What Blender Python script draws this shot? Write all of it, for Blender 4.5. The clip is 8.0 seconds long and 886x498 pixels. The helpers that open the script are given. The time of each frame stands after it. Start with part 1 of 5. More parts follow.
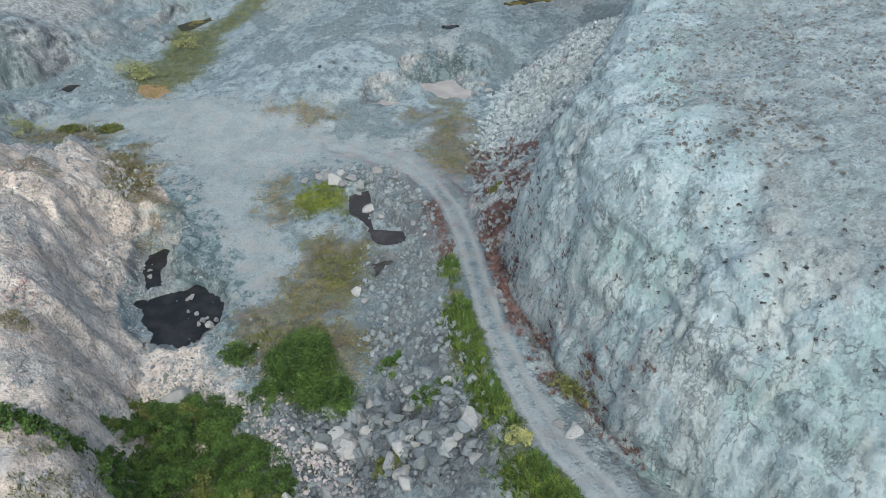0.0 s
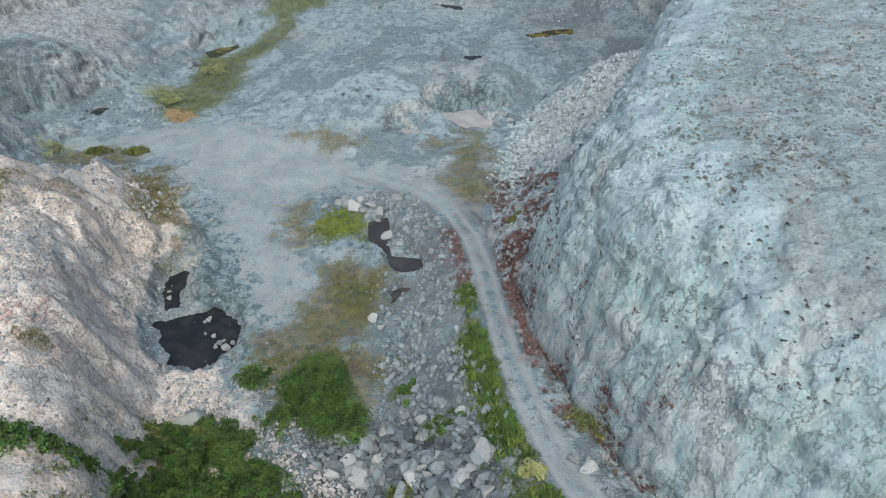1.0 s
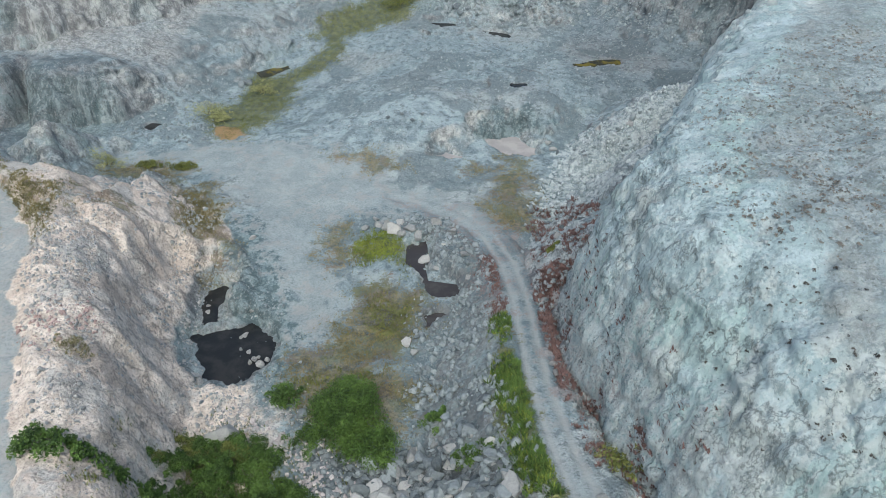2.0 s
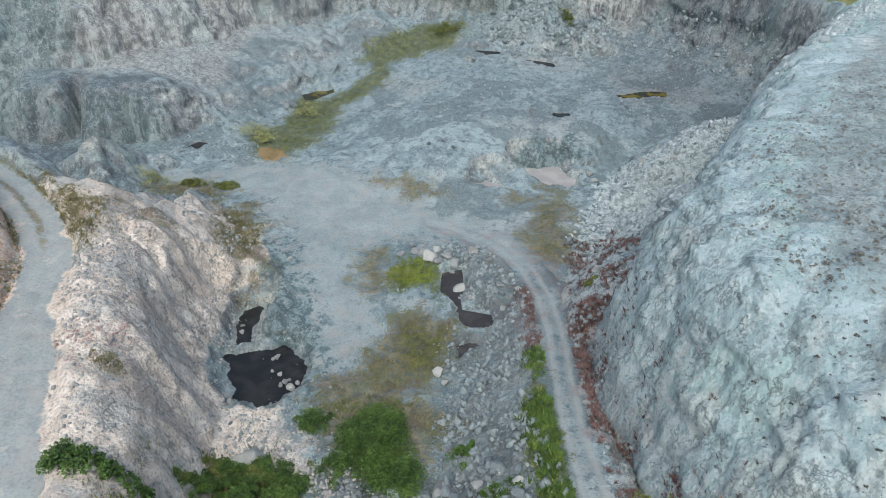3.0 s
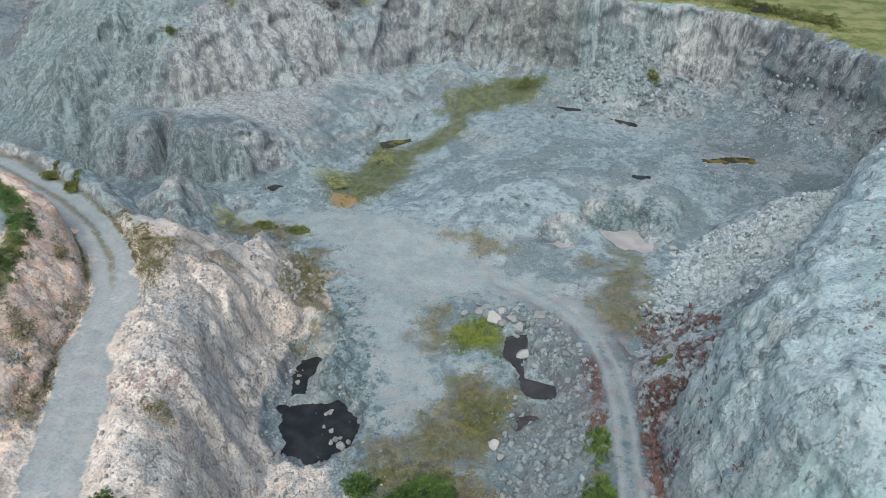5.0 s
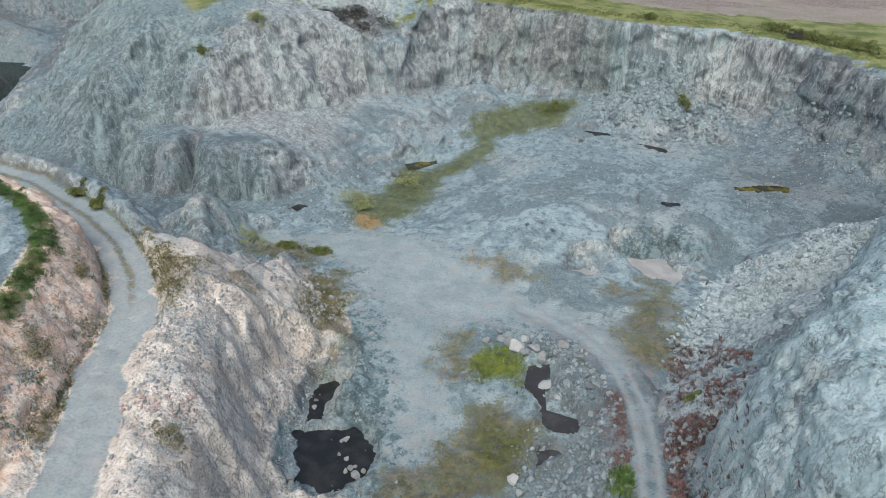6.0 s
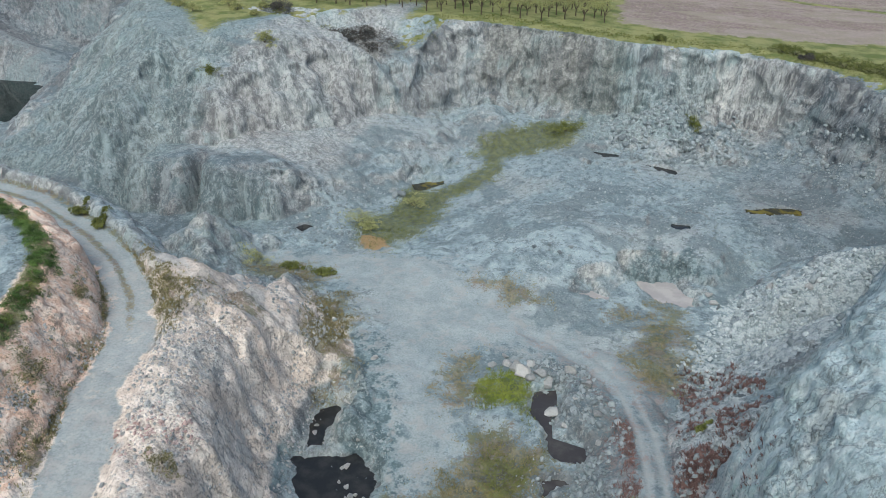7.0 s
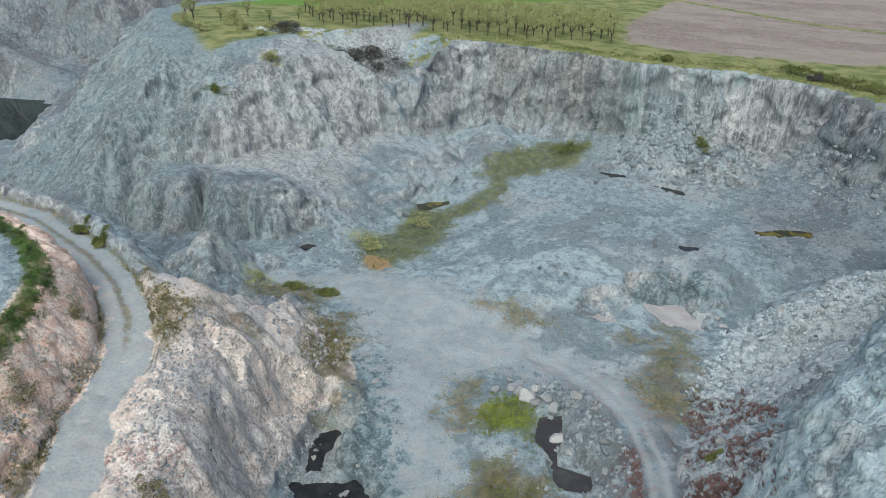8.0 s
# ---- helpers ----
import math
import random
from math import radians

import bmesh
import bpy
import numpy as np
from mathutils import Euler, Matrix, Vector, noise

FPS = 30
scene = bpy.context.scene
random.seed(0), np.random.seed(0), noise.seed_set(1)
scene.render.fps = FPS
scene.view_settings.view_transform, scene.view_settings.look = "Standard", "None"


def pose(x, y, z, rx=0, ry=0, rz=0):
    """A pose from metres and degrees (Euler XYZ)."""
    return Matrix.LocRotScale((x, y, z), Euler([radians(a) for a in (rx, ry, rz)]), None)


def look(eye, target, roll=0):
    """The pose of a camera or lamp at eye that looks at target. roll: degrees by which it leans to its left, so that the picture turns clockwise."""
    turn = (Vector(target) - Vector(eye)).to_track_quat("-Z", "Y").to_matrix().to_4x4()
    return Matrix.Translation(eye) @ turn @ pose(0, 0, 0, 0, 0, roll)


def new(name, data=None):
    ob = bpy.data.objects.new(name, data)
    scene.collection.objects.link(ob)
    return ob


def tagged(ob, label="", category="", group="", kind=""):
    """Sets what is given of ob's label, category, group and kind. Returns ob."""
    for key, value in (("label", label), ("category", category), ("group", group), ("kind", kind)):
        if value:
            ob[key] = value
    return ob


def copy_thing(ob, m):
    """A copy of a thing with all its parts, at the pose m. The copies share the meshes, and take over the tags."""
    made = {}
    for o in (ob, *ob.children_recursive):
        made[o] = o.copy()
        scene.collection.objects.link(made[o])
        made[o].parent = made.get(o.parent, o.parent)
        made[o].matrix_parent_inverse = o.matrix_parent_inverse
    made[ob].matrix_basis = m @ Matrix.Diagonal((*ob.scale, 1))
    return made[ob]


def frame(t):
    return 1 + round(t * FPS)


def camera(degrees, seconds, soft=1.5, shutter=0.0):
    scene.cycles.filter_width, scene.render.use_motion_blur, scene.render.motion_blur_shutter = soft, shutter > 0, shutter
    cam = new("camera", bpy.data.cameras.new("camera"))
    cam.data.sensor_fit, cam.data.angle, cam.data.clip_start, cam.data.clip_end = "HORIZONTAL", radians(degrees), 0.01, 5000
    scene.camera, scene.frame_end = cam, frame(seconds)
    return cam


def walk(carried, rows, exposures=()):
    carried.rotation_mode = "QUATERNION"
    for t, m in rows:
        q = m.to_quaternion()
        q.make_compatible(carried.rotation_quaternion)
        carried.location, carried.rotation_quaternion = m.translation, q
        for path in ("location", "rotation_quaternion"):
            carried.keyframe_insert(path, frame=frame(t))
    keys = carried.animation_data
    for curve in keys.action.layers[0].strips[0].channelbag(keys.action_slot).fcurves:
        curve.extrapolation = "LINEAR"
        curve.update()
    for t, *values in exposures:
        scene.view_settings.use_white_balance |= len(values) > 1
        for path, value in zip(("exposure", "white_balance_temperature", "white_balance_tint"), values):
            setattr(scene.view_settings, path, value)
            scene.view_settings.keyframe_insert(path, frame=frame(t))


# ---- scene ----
cam = camera(64.4, 8.0, 0.75)
STOPS, KELVIN, TINT = 0.24, 6050, 2.0
METRES, EYE, TILT, LEAN, TURN = 9.4, 50.0, 0.0, 0.0, 0.0
ROWS = [
    (0.0, 0.0, 0.0, 0.0, -0.09, -40.46, 0.1),
    (0.5, 0.008, 0.0046, 0.0034, 0.56, -39.28, 0.1),
    (1.0, 0.0133, 0.0059, 0.0077, 1.93, -38.23, 0.05),
    (1.5, 0.0232, 0.0185, 0.0116, 3.91, -37.28, 0.03),
    (3.0, 0.0394, 0.1457, 0.032, 9.75, -34.46, -0.04),
    (3.5, 0.0398, 0.219, 0.038, 11.38, -33.54, -0.05),
    (4.0, 0.0318, 0.3051, 0.043, 12.87, -32.59, -0.09),
    (4.5, 0.0197, 0.3956, 0.0393, 14.66, -31.67, -0.12),
    (5.0, 0.0113, 0.4848, 0.0322, 16.63, -30.81, -0.18),
    (6.5, -0.0006, 0.7405, -0.016, 19.65, -28.39, -0.23),
    (7.0, -0.0001, 0.8165, -0.0407, 19.94, -27.59, -0.24),
    (7.5, -0.0028, 0.8893, -0.0642, 20.23, -26.79, -0.25),
    (8.0, -0.008, 0.9641, -0.083, 20.59, -26.04, -0.26),
]
walk(cam, [(t, pose(0, 0, EYE, TILT, LEAN, TURN) @ pose(METRES * x, METRES * y, METRES * z, 90 + pitch, roll, yaw)) for t, x, y, z, yaw, pitch, roll in ROWS],
     [(0.0, STOPS, KELVIN, TINT), (8.0, STOPS, KELVIN, TINT)])

# ---- sky and light: an even, overcast evening ----
world = bpy.data.worlds.new("sky")
scene.world = world
world.use_nodes = True
wn = world.node_tree.nodes
sky = wn.new("ShaderNodeTexSky")
sky.sky_type = "NISHITA"
sky.sun_disc = False
SUN_EL, SUN_AZ = 56.0, 178.0
sky.sun_elevation, sky.sun_rotation = radians(SUN_EL), radians(SUN_AZ)
sky.dust_density, sky.air_density = 6.0, 1.0
wn["Background"].inputs["Strength"].default_value = 0.15
world.node_tree.links.new(sky.outputs["Color"], wn["Background"].inputs["Color"])
sun_data = bpy.data.lights.new("sun", "SUN")
sun_data.energy, sun_data.angle, sun_data.color = 0.6, radians(50), (1.0, 0.96, 0.92)
sun = new("sun", sun_data)
sun_way = Vector((math.sin(radians(SUN_AZ)) * math.cos(radians(SUN_EL)), math.cos(radians(SUN_AZ)) * math.cos(radians(SUN_EL)), math.sin(radians(SUN_EL))))
sun.matrix_world = look(sun_way * 300, (0, 0, 0))


# ---- numeric helpers ----
rng = np.random.default_rng(7)
PERM = rng.permutation(1024)
GX, GY = np.cos(np.arange(1024) * 2.399), np.sin(np.arange(1024) * 2.399)


def perlin(x, y, s=0):
    """Gradient noise on arrays, about -0.7 to 0.7."""
    xi, yi = np.floor(x).astype(int), np.floor(y).astype(int)
    xf, yf = x - xi, y - yi
    u, v = xf ** 3 * (xf * (xf * 6 - 15) + 10), yf ** 3 * (yf * (yf * 6 - 15) + 10)

    def g(i, j):
        k = PERM[(PERM[(xi + i + s * 57) % 1024] + yi + j) % 1024]
        return GX[k] * (xf - i) + GY[k] * (yf - j)
    g00, g01 = g(0, 0), g(0, 1)
    a, b = g00 + u * (g(1, 0) - g00), g01 + u * (g(1, 1) - g01)
    return a + v * (b - a)


def fbm(x, y, size, octaves=4, s=0, gain=0.5):
    total, amp = 0, 1.0
    for o in range(octaves):
        total, amp, size = total + amp * perlin(x / size, y / size, s + o), amp * gain, size * 0.5
    return total


def ridged(x, y, size, octaves=3, s=0):
    total, amp = 0, 1.0
    for o in range(octaves):
        total, amp, size = total + amp * (0.45 - np.abs(perlin(x / size, y / size, s + o))), amp * 0.5, size * 0.5
    return total


def step(a, b, v):
    t = np.clip((v - a) / (b - a), 0, 1)
    return t * t * (3 - 2 * t)


def inside(poly, x, y):
    """Signed distance to a closed outline, positive inside."""
    best, odd = np.full(x.shape, 1e9), np.zeros(x.shape, bool)
    for (ax, ay), (bx, by) in zip(poly, poly[1:] + poly[:1]):
        ex, ey = bx - ax, by - ay
        t = np.clip(((x - ax) * ex + (y - ay) * ey) / (ex * ex + ey * ey), 0, 1)
        best = np.minimum(best, (x - ax - t * ex) ** 2 + (y - ay - t * ey) ** 2)
        if ay != by:
            odd ^= ((ay > y) != (by > y)) & (x < ex * (y - ay) / (by - ay) + ax)
    return np.where(odd, 1, -1) * np.sqrt(best)


def along(line, x, y):
    """Distance to an open line of (x, y, z), the line's z at its nearest point, and on which side of it (+1: left)."""
    best, z, side = np.full(x.shape, 1e18), np.zeros(x.shape), np.ones(x.shape)
    for (ax, ay, az), (bx, by, bz) in zip(line, line[1:]):
        ex, ey = bx - ax, by - ay
        t = np.clip(((x - ax) * ex + (y - ay) * ey) / (ex * ex + ey * ey), 0, 1)
        d = (x - ax - t * ex) ** 2 + (y - ay - t * ey) ** 2
        near = d < best
        best = np.where(near, d, best)
        z = np.where(near, az + t * (bz - az), z)
        side = np.where(near, np.sign(ex * (y - ay) - ey * (x - ax)), side)
    return np.sqrt(best), z, side


# ---- the plan ----
PIT = [(29, 143), (24, 151), (15, 158), (5, 160), (-6, 157), (-18, 157), (-29, 158), (-41, 160), (-53, 158), (-58, 149), (-61, 143),
       (-68, 136), (-74, 127), (-82, 119), (-90, 116), (-100, 117), (-107, 122), (-114, 130), (-125, 141), (-137, 153), (-146, 168), (-148, 182),
       (-137, 200), (-130, 230), (-165, 250), (-200, 205), (-222, 184), (-260, 150), (-300, 60), (-300, -80), (80, -80), (80, 100), (50, 120), (36, 132)]
APRON = [(-92, 99), (-80, 98.5), (-74, 99), (-66, 104), (-60, 112), (-56, 121), (-47, 134), (-42, 148), (-62, 150), (-100, 128)]
TERRACE = [(-27, 97), (-17, 93.5), (-9, 96), (-5, 100), (1, 102.5), (7, 101.5), (12, 107), (22, 112), (38, 112), (44, 140), (20, 160), (-20, 160), (-28, 140), (-25, 118)]
SPUR = [(-19, 18), (-27.2, 29), (-28.8, 33), (-32, 41), (-36.2, 48), (-39.6, 53), (-42.6, 60), (-47, 64.5), (-53, 65), (-62, 68.5), (-76, 74), (-92, 77.5), (-130, 82), (-290, 60), (-290, -70), (-14, -70)]
BANK = [(-46.8, 33), (-50, 39.6), (-52.4, 44.2), (-56.4, 51.2), (-60.6, 55.6), (-68.8, 59.8), (-82, 62.5), (-110, 63), (-280, 40), (-280, -70), (-40, -70), (-42, 20)]
HILL = [(13.2, 52), (13.3, 46), (14.2, 41), (15.0, 35), (16.6, 30), (21, 24), (31, 18), (48, 12), (78, 10), (78, 124), (52, 120), (41, 110), (33.5, 97), (28, 86), (24, 76), (20, 67), (16.2, 59)]
YARD = [(-62, 90), (-50, 93), (-42, 95), (-30, 94), (-18, 87), (-9, 82), (0.5, 77.5), (0.5, 70.5), (-4, 72.5), (-10, 75.4), (-17, 76.4), (-20.5, 76), (-22, 70), (-18, 62), (-16, 55), (-20, 52), (-24, 60), (-29, 68), (-36, 80), (-46, 87), (-60, 87)]
TRACK = [(-14, 82, -1.2), (-6, 77.5, -0.9), (-1.9, 72.8, -0.4), (1.0, 64.3, 1.4), (2.4, 56.6, 3.1), (3.1, 49.6, 4.7), (4.1, 41.7, 6.3), (5.8, 33, 8.3), (7.4, 27.3, 9.8), (9.8, 22.8, 11), (14, 15, 12.5), (22, 4, 14), (30, -30, 16)]
ROAD = [(-30, 20, 11.6), (-38.9, 35.2, 11.3), (-43.4, 42, 11.2), (-46.1, 49, 11.2), (-51.5, 55.2, 11.3), (-58, 60.3, 11.4), (-65.8, 64.5, 11.5), (-81, 70.4, 11.5), (-95, 72, 11.6), (-140, 74, 12)]
BERM = [(-53.2, 60.6, 12.2), (-61, 66.2, 12.5), (-68, 69.3, 12.6), (-78, 73.2, 12.6), (-95, 75.6, 12.6), (-130, 78, 12.8)]
SCREE = [(10, 89.5, 0), (15, 94, 4), (22, 100, 7.5), (30, 104, 9), (42, 100, 16)]
SCREE_TOP = [(20, 62, 18.5), (25, 76, 17), (31, 88, 12), (38, 96, 12)]
DARK_POOL = [(-32.2, 53.6), (-29.8, 55.1), (-26.8, 56.2), (-24.4, 54.4), (-23.0, 51.8), (-23.6, 49.6), (-25.2, 47.9), (-26.8, 46.9), (-29.3, 48.4), (-31.2, 50.6)]
INLET = [(-32.7, 55.4), (-33.4, 58.6), (-33.9, 61.0), (-32.6, 62.9), (-31.4, 62.6), (-31.6, 59.6), (-31.3, 56.6)]
MID_POOL = [(-11.3, 70.2), (-9.0, 70.7), (-8.5, 67.7), (-8.6, 66.1), (-8.0, 63.7), (-4.4, 63.3), (-4.2, 61.8), (-4.9, 60.4), (-7.1, 60.7), (-8.4, 62.6), (-10.0, 65.3), (-11.3, 68.1)]
LOW_POOL = [(-7.6, 57.3), (-6.4, 58.1), (-5.5, 57.6), (-5.6, 56.1), (-7.2, 55.5), (-7.6, 56.3)]
NORTH_WEST_WATER = [(-230, 150), (-190, 137), (-166, 128), (-160, 133), (-166, 147), (-176, 160), (-190, 168), (-215, 162)]
PINK_POOL = [(-4.8, 99.4), (-2, 100.7), (0.7, 101.3), (3.2, 99.8), (4.7, 97.6), (4.4, 95.4), (2.4, 94.6), (0.4, 94.9), (-1.8, 97.2)]

GROOVE = [(-56, 142, 8), (-62, 146, 13.5), (-72, 149, 17.5), (-86, 150, 20.5), (-100, 150, 23)]
FAR_PONDS = [
    ([(-10.4, 93.2), (-8.7, 94.9), (-6.8, 94.1), (-6.0, 92.7), (-8.4, 92.2)], -1.35),
    ([(-48.5, 123.6), (-45.5, 126.5), (-43.4, 127.6), (-43, 126), (-46, 121.6)], -2.23),
    ([(10.3, 122.7), (15, 124.8), (19.7, 125.9), (18.6, 123.4), (12.7, 121.3)], 2.34),
    ([(-6.5, 138), (-2.8, 137.2), (-0.4, 136.2), (-0.8, 134.7), (-4.8, 136.2)], 2.45),
    ([(0.1, 110.6), (2.5, 111.4), (2.3, 113.2), (0.2, 112.5)], 2.57),
    ([(-17.5, 140.7), (-14.5, 140.5), (-11.4, 140.8), (-11.8, 139.2), (-14.6, 138.7)], 2.86),
    ([(-59.7, 99), (-57.6, 99.2), (-56.9, 101), (-58.8, 101.2)], -2.28),
]


def plateau(x, y):
    return np.clip(22.3 - 0.05 * (x + 40), 19, 23.8) + np.clip(y - 190, 0, 4000) * 0.012


def ground_height(x, y):
    wx = x + 2.2 * fbm(x, y, 16, 3, 1) + 0.7 * perlin(x / 2.7, y / 2.7, 5)
    wy = y + 2.2 * fbm(x, y, 16, 3, 9) + 0.7 * perlin(x / 2.7, y / 2.7, 6)
    # floor of the quarry, lower towards the drain in the west
    z = -1.0 - 1.2 * step(-30, -60, x) * step(60, 90, y) + 0.5 * fbm(x, y, 14, 3, 20)
    z += 3.2 * step(120, 150, y) + 1.6 * np.exp(-((x + 7) / 7) ** 2 - ((y - 66) / 8) ** 2) - 0.9 * np.exp(-((x + 24) / 9) ** 2 - ((y - 54) / 8) ** 2)
    z += np.clip(29 - y, 0, 30) * 0.45 * step(-16, -8, x)
    t = inside(TERRACE, wx, wy)
    bank = np.exp(-((x - 1) / 13) ** 2) * step(112, 104, y)
    gentle = np.interp(t, [-11, -4, 2, 8, 18], [0, 0.7, 2.2, 3.4, 3.4])
    z += (gentle + (np.interp(t, [-4, -1.5, 0, 2, 9, 18], [0, 0.3, 1.8, 3.4, 4.2, 3.4]) - gentle) * bank) * (1 - 0.5 * step(122, 140, y))
    z += 0.7 * fbm(x, y, 11, 4, 22) * step(93, 103, y)
    z -= 0.9 * np.exp(-((x + 41) / 9) ** 2) * step(92, 105, y) * (1 - step(140, 150, y))
    # gentle heap at the end of the spur and the pointed knob beyond it
    for line, slope in (([(-43, 59, 11.2), (-44.5, 66, 8), (-46, 73, 4.6), (-49, 80, 1.2)], 0.78), ([(-50, 63, 10.5), (-51, 70, 6.0), (-53, 77, 1.6)], 0.75)):
        d, lz, _ = along(line, wx, wy)
        z = np.maximum(z, lz - d * slope + 0.4 * fbm(x, y, 4, 2, 31))
    d = np.maximum(np.maximum(wx + 65.3, -(wx + 65.3) * 0.62) * 1.3, np.abs(wy - 85.2) * 0.8)
    z = np.maximum(z, np.interp(d, [0, 0.8, 2.4, 4.2, 6.5, 20], [5.8, 4.9, 2.6, 0.6, -1.2, -12]) + 0.9 * ridged(x, y, 3, 3, 40))
    # walls of the pit
    d = inside(PIT, wx, wy) + 2.2 * fbm(x, y, 15, 2, 49) + 2.3 * ridged(x, y, 11, 4, 50) + 0.35 * ridged(x, y, 3.2, 2, 51)
    d += step(-60, -72, x) * 3.4 * fbm(x, y, 20, 3, 58)
    prom = step(-58, -68, x) * (1 - step(-150, -165, x) * step(170, 190, y))
    wall = np.interp(d, [-3, -0.5, 0.5, 2.5, 6, 8, 12, 16], [1, 0.985, 0.93, 0.62, 0.2, 0.09, 0.03, 0])
    run = 1.85 + 1.3 * step(-98, -122, x)
    rills = 0.9 * ridged(x + 0.3 * y, 0.18 * y - 0.05 * x, 4.2, 3, 57)
    slope = np.interp((d + rills) / run, [-8, -7, -3, 0, 2, 5, 8, 11], [1, 0.975, 0.87, 0.74, 0.57, 0.27, 0.09, 0])
    west = np.interp((d + 0.7 * rills) / 2.3, [-3, -0.7, 0.5, 3, 8, 14], [1, 0.985, 0.90, 0.70, 0.34, 0])
    slope = slope + (west - slope) * step(-92, -102, x)
    z = z + (plateau(x, y) - z) * (wall + (slope - wall) * prom)
    d2, lz, _ = along(GROOVE, wx, wy)
    z = np.where(d2 < 22, np.minimum(z, lz + 0.62 * d2 + 0.4 * fbm(x, y, 5, 3, 59)), z)
    z -= 2.2 * step(6, 14, d) * step(-120, -140, x)
    d = inside(APRON, wx, wy) + 1.2 * ridged(x, y, 6, 3, 55)
    d -= 5.5 * np.exp(-((x + 79.5 + 0.25 * (y - 100)) / 1.7) ** 2) * step(114, 106, y)
    bluff = step(-58, -64, x) * step(113, 105, y)
    toe = np.interp(d, [-30, -9, -4, 0, 4, 9, 16, 26], [-12, -4, -1.2, 1.6, 3.9, 5.4, 7.2, 10.5])
    z = np.maximum(z, toe + (np.interp(d, [-30, -3, -1, 1, 3, 9, 16, 26], [-30, -2.5, 1.5, 5.0, 6.2, 6.8, 7.6, 10.5]) - toe) * bluff + 0.5 * fbm(x, y, 7, 3, 56))
    # talus below the far wall
    for cx, cy, h, w in ((-5, 150, 8, 13), (6, 147, 6, 10), (-42, 151, 4, 12), (30, 138, 6, 12)):
        z = np.maximum(z, h + 3 - np.hypot(x - cx, (y - cy) * 1.3) * h / w * 1.1 + 0.8 * fbm(x, y, 4, 3, 60))
    # south-western terrace with its spur and the bank above the road
    d = inside(SPUR, wx, wy) + 0.6 * ridged(x, y, 8, 3, 70) + 0.32 * ridged(x, y, 2.6, 3, 71)
    top = 12.0 + 1.0 * fbm(x, y, 9, 3, 72)
    z = np.maximum(z, np.interp(d, [-30, -5.2, -3.5, -2.2, -0.8, 0.7, 2.5, 6], [-40, -14, -11.5, -8.5, -4.8, -2.2, -0.6, 0]) + top)
    d = inside(BANK, x + 0.5 * perlin(x / 4, y / 4, 75), y + 0.5 * perlin(x / 4, y / 4, 76))
    z = np.maximum(z, np.interp(d, [-30, -5.3, -3.6, -0.7, 0.3, 6], [-60, 11.0, 12.7, 16.2, 17, 17.2]) + 0.3 * fbm(x, y, 3, 3, 77))
    # embankment of the track
    d, lz, _ = along(TRACK, x, y)
    z = np.maximum(z, lz - np.maximum(0, d - 2.0) * 0.82 + 0.35 * fbm(x, y, 4, 3, 80))
    # scree and eastern hill
    for line, s in ((SCREE, 0.62), (SCREE_TOP, 1.0)):
        d, lz, _ = along(line, wx, wy)
        z = np.maximum(z, lz - d * s + 0.7 * fbm(x, y, 5, 4, 85))
    d = inside(HILL, wx * 0.5 + x * 0.5, wy * 0.5 + y * 0.5) + 0.9 * ridged(x, y, 9, 4, 90) + 0.5 * ridged(x + 0.6 * y, y - 0.6 * x, 2.4, 3, 91)
    brow = np.interp(d, [-40, -6.3, -5.3, -4.3, -3.3, -2.2, -1, 0.9, 4, 16, 50], [-60, 2.5, 6.5, 11.2, 15.2, 18.8, 21.4, 23.5, 24.6, 25.4, 27])
    dome = np.interp(d, [-40, -5.4, -4.2, -3.2, -2.0, 0, 2.5, 6, 12, 50], [-60, 2, 6.5, 10.6, 14.4, 18.4, 21.4, 23.6, 25.2, 27])
    z = np.maximum(z, brow + (dome - brow) * step(41, 33, y) + 0.5 * fbm(x, y, 6, 4, 92))
    quiet = np.minimum(1 - step(-4, 2, inside(YARD, x, y)), step(160, 152, y) + step(1, 6, inside(PIT, x, y)))
    z += np.clip(quiet, 0, 1) * (0.42 * ridged(wx, wy, 4.5, 4, 97) + 0.3 * fbm(x, y, 2.4, 4, 98))
    d, lz, _ = along(BERM, wx * 0.3 + x * 0.7, wy * 0.3 + y * 0.7)
    z = np.where(d < 3, np.maximum(z, lz + 0.7 - d * 0.85 + 0.7 * fbm(x, y, 2.2, 3, 86)), z)
    # roads are graded into the slopes
    for line, half, soft in ((ROAD, 2.3, 1.4), (TRACK, 1.5, 1.2)):
        d, lz, _ = along(line, x, y)
        k = 1 - step(half, half + soft, d)
        rut = 0.07 * (np.exp(-((d - 0.8) / 0.3) ** 2)) if half < 2 else 0.03 * np.exp(-((d - 0.95) / 0.4) ** 2)
        z = z + (lz - rut - z) * k
    # pools: low shores first, then the basins
    px = x + 1.3 * perlin(x / 2.6, y / 2.6, 95) + 0.25 * perlin(x / 0.9, y / 0.9, 93)
    py = y + 1.3 * perlin(x / 2.6, y / 2.6, 96) + 0.25 * perlin(x / 0.9, y / 0.9, 94)
    pools = []
    for polys, level, rise in (((DARK_POOL, INLET), -3.2, 0.55), ((MID_POOL,), -1.0, 0.9), ((LOW_POOL,), -1.05, 0.9), ((PINK_POOL,), -1.6, 1.3), ((NORTH_WEST_WATER,), -5.5, 0.9), *(((p,), lv, 0.6) for p, lv in FAR_PONDS)):
        d = np.maximum.reduce([inside(p, px, py) for p in polys]) + 0.15
        pools.append((d, level, rise))
        z = np.where((d > -4) & (d < -0.1), np.maximum(z, level + 0.34 * step(0.02, 0.5, -d)), z)
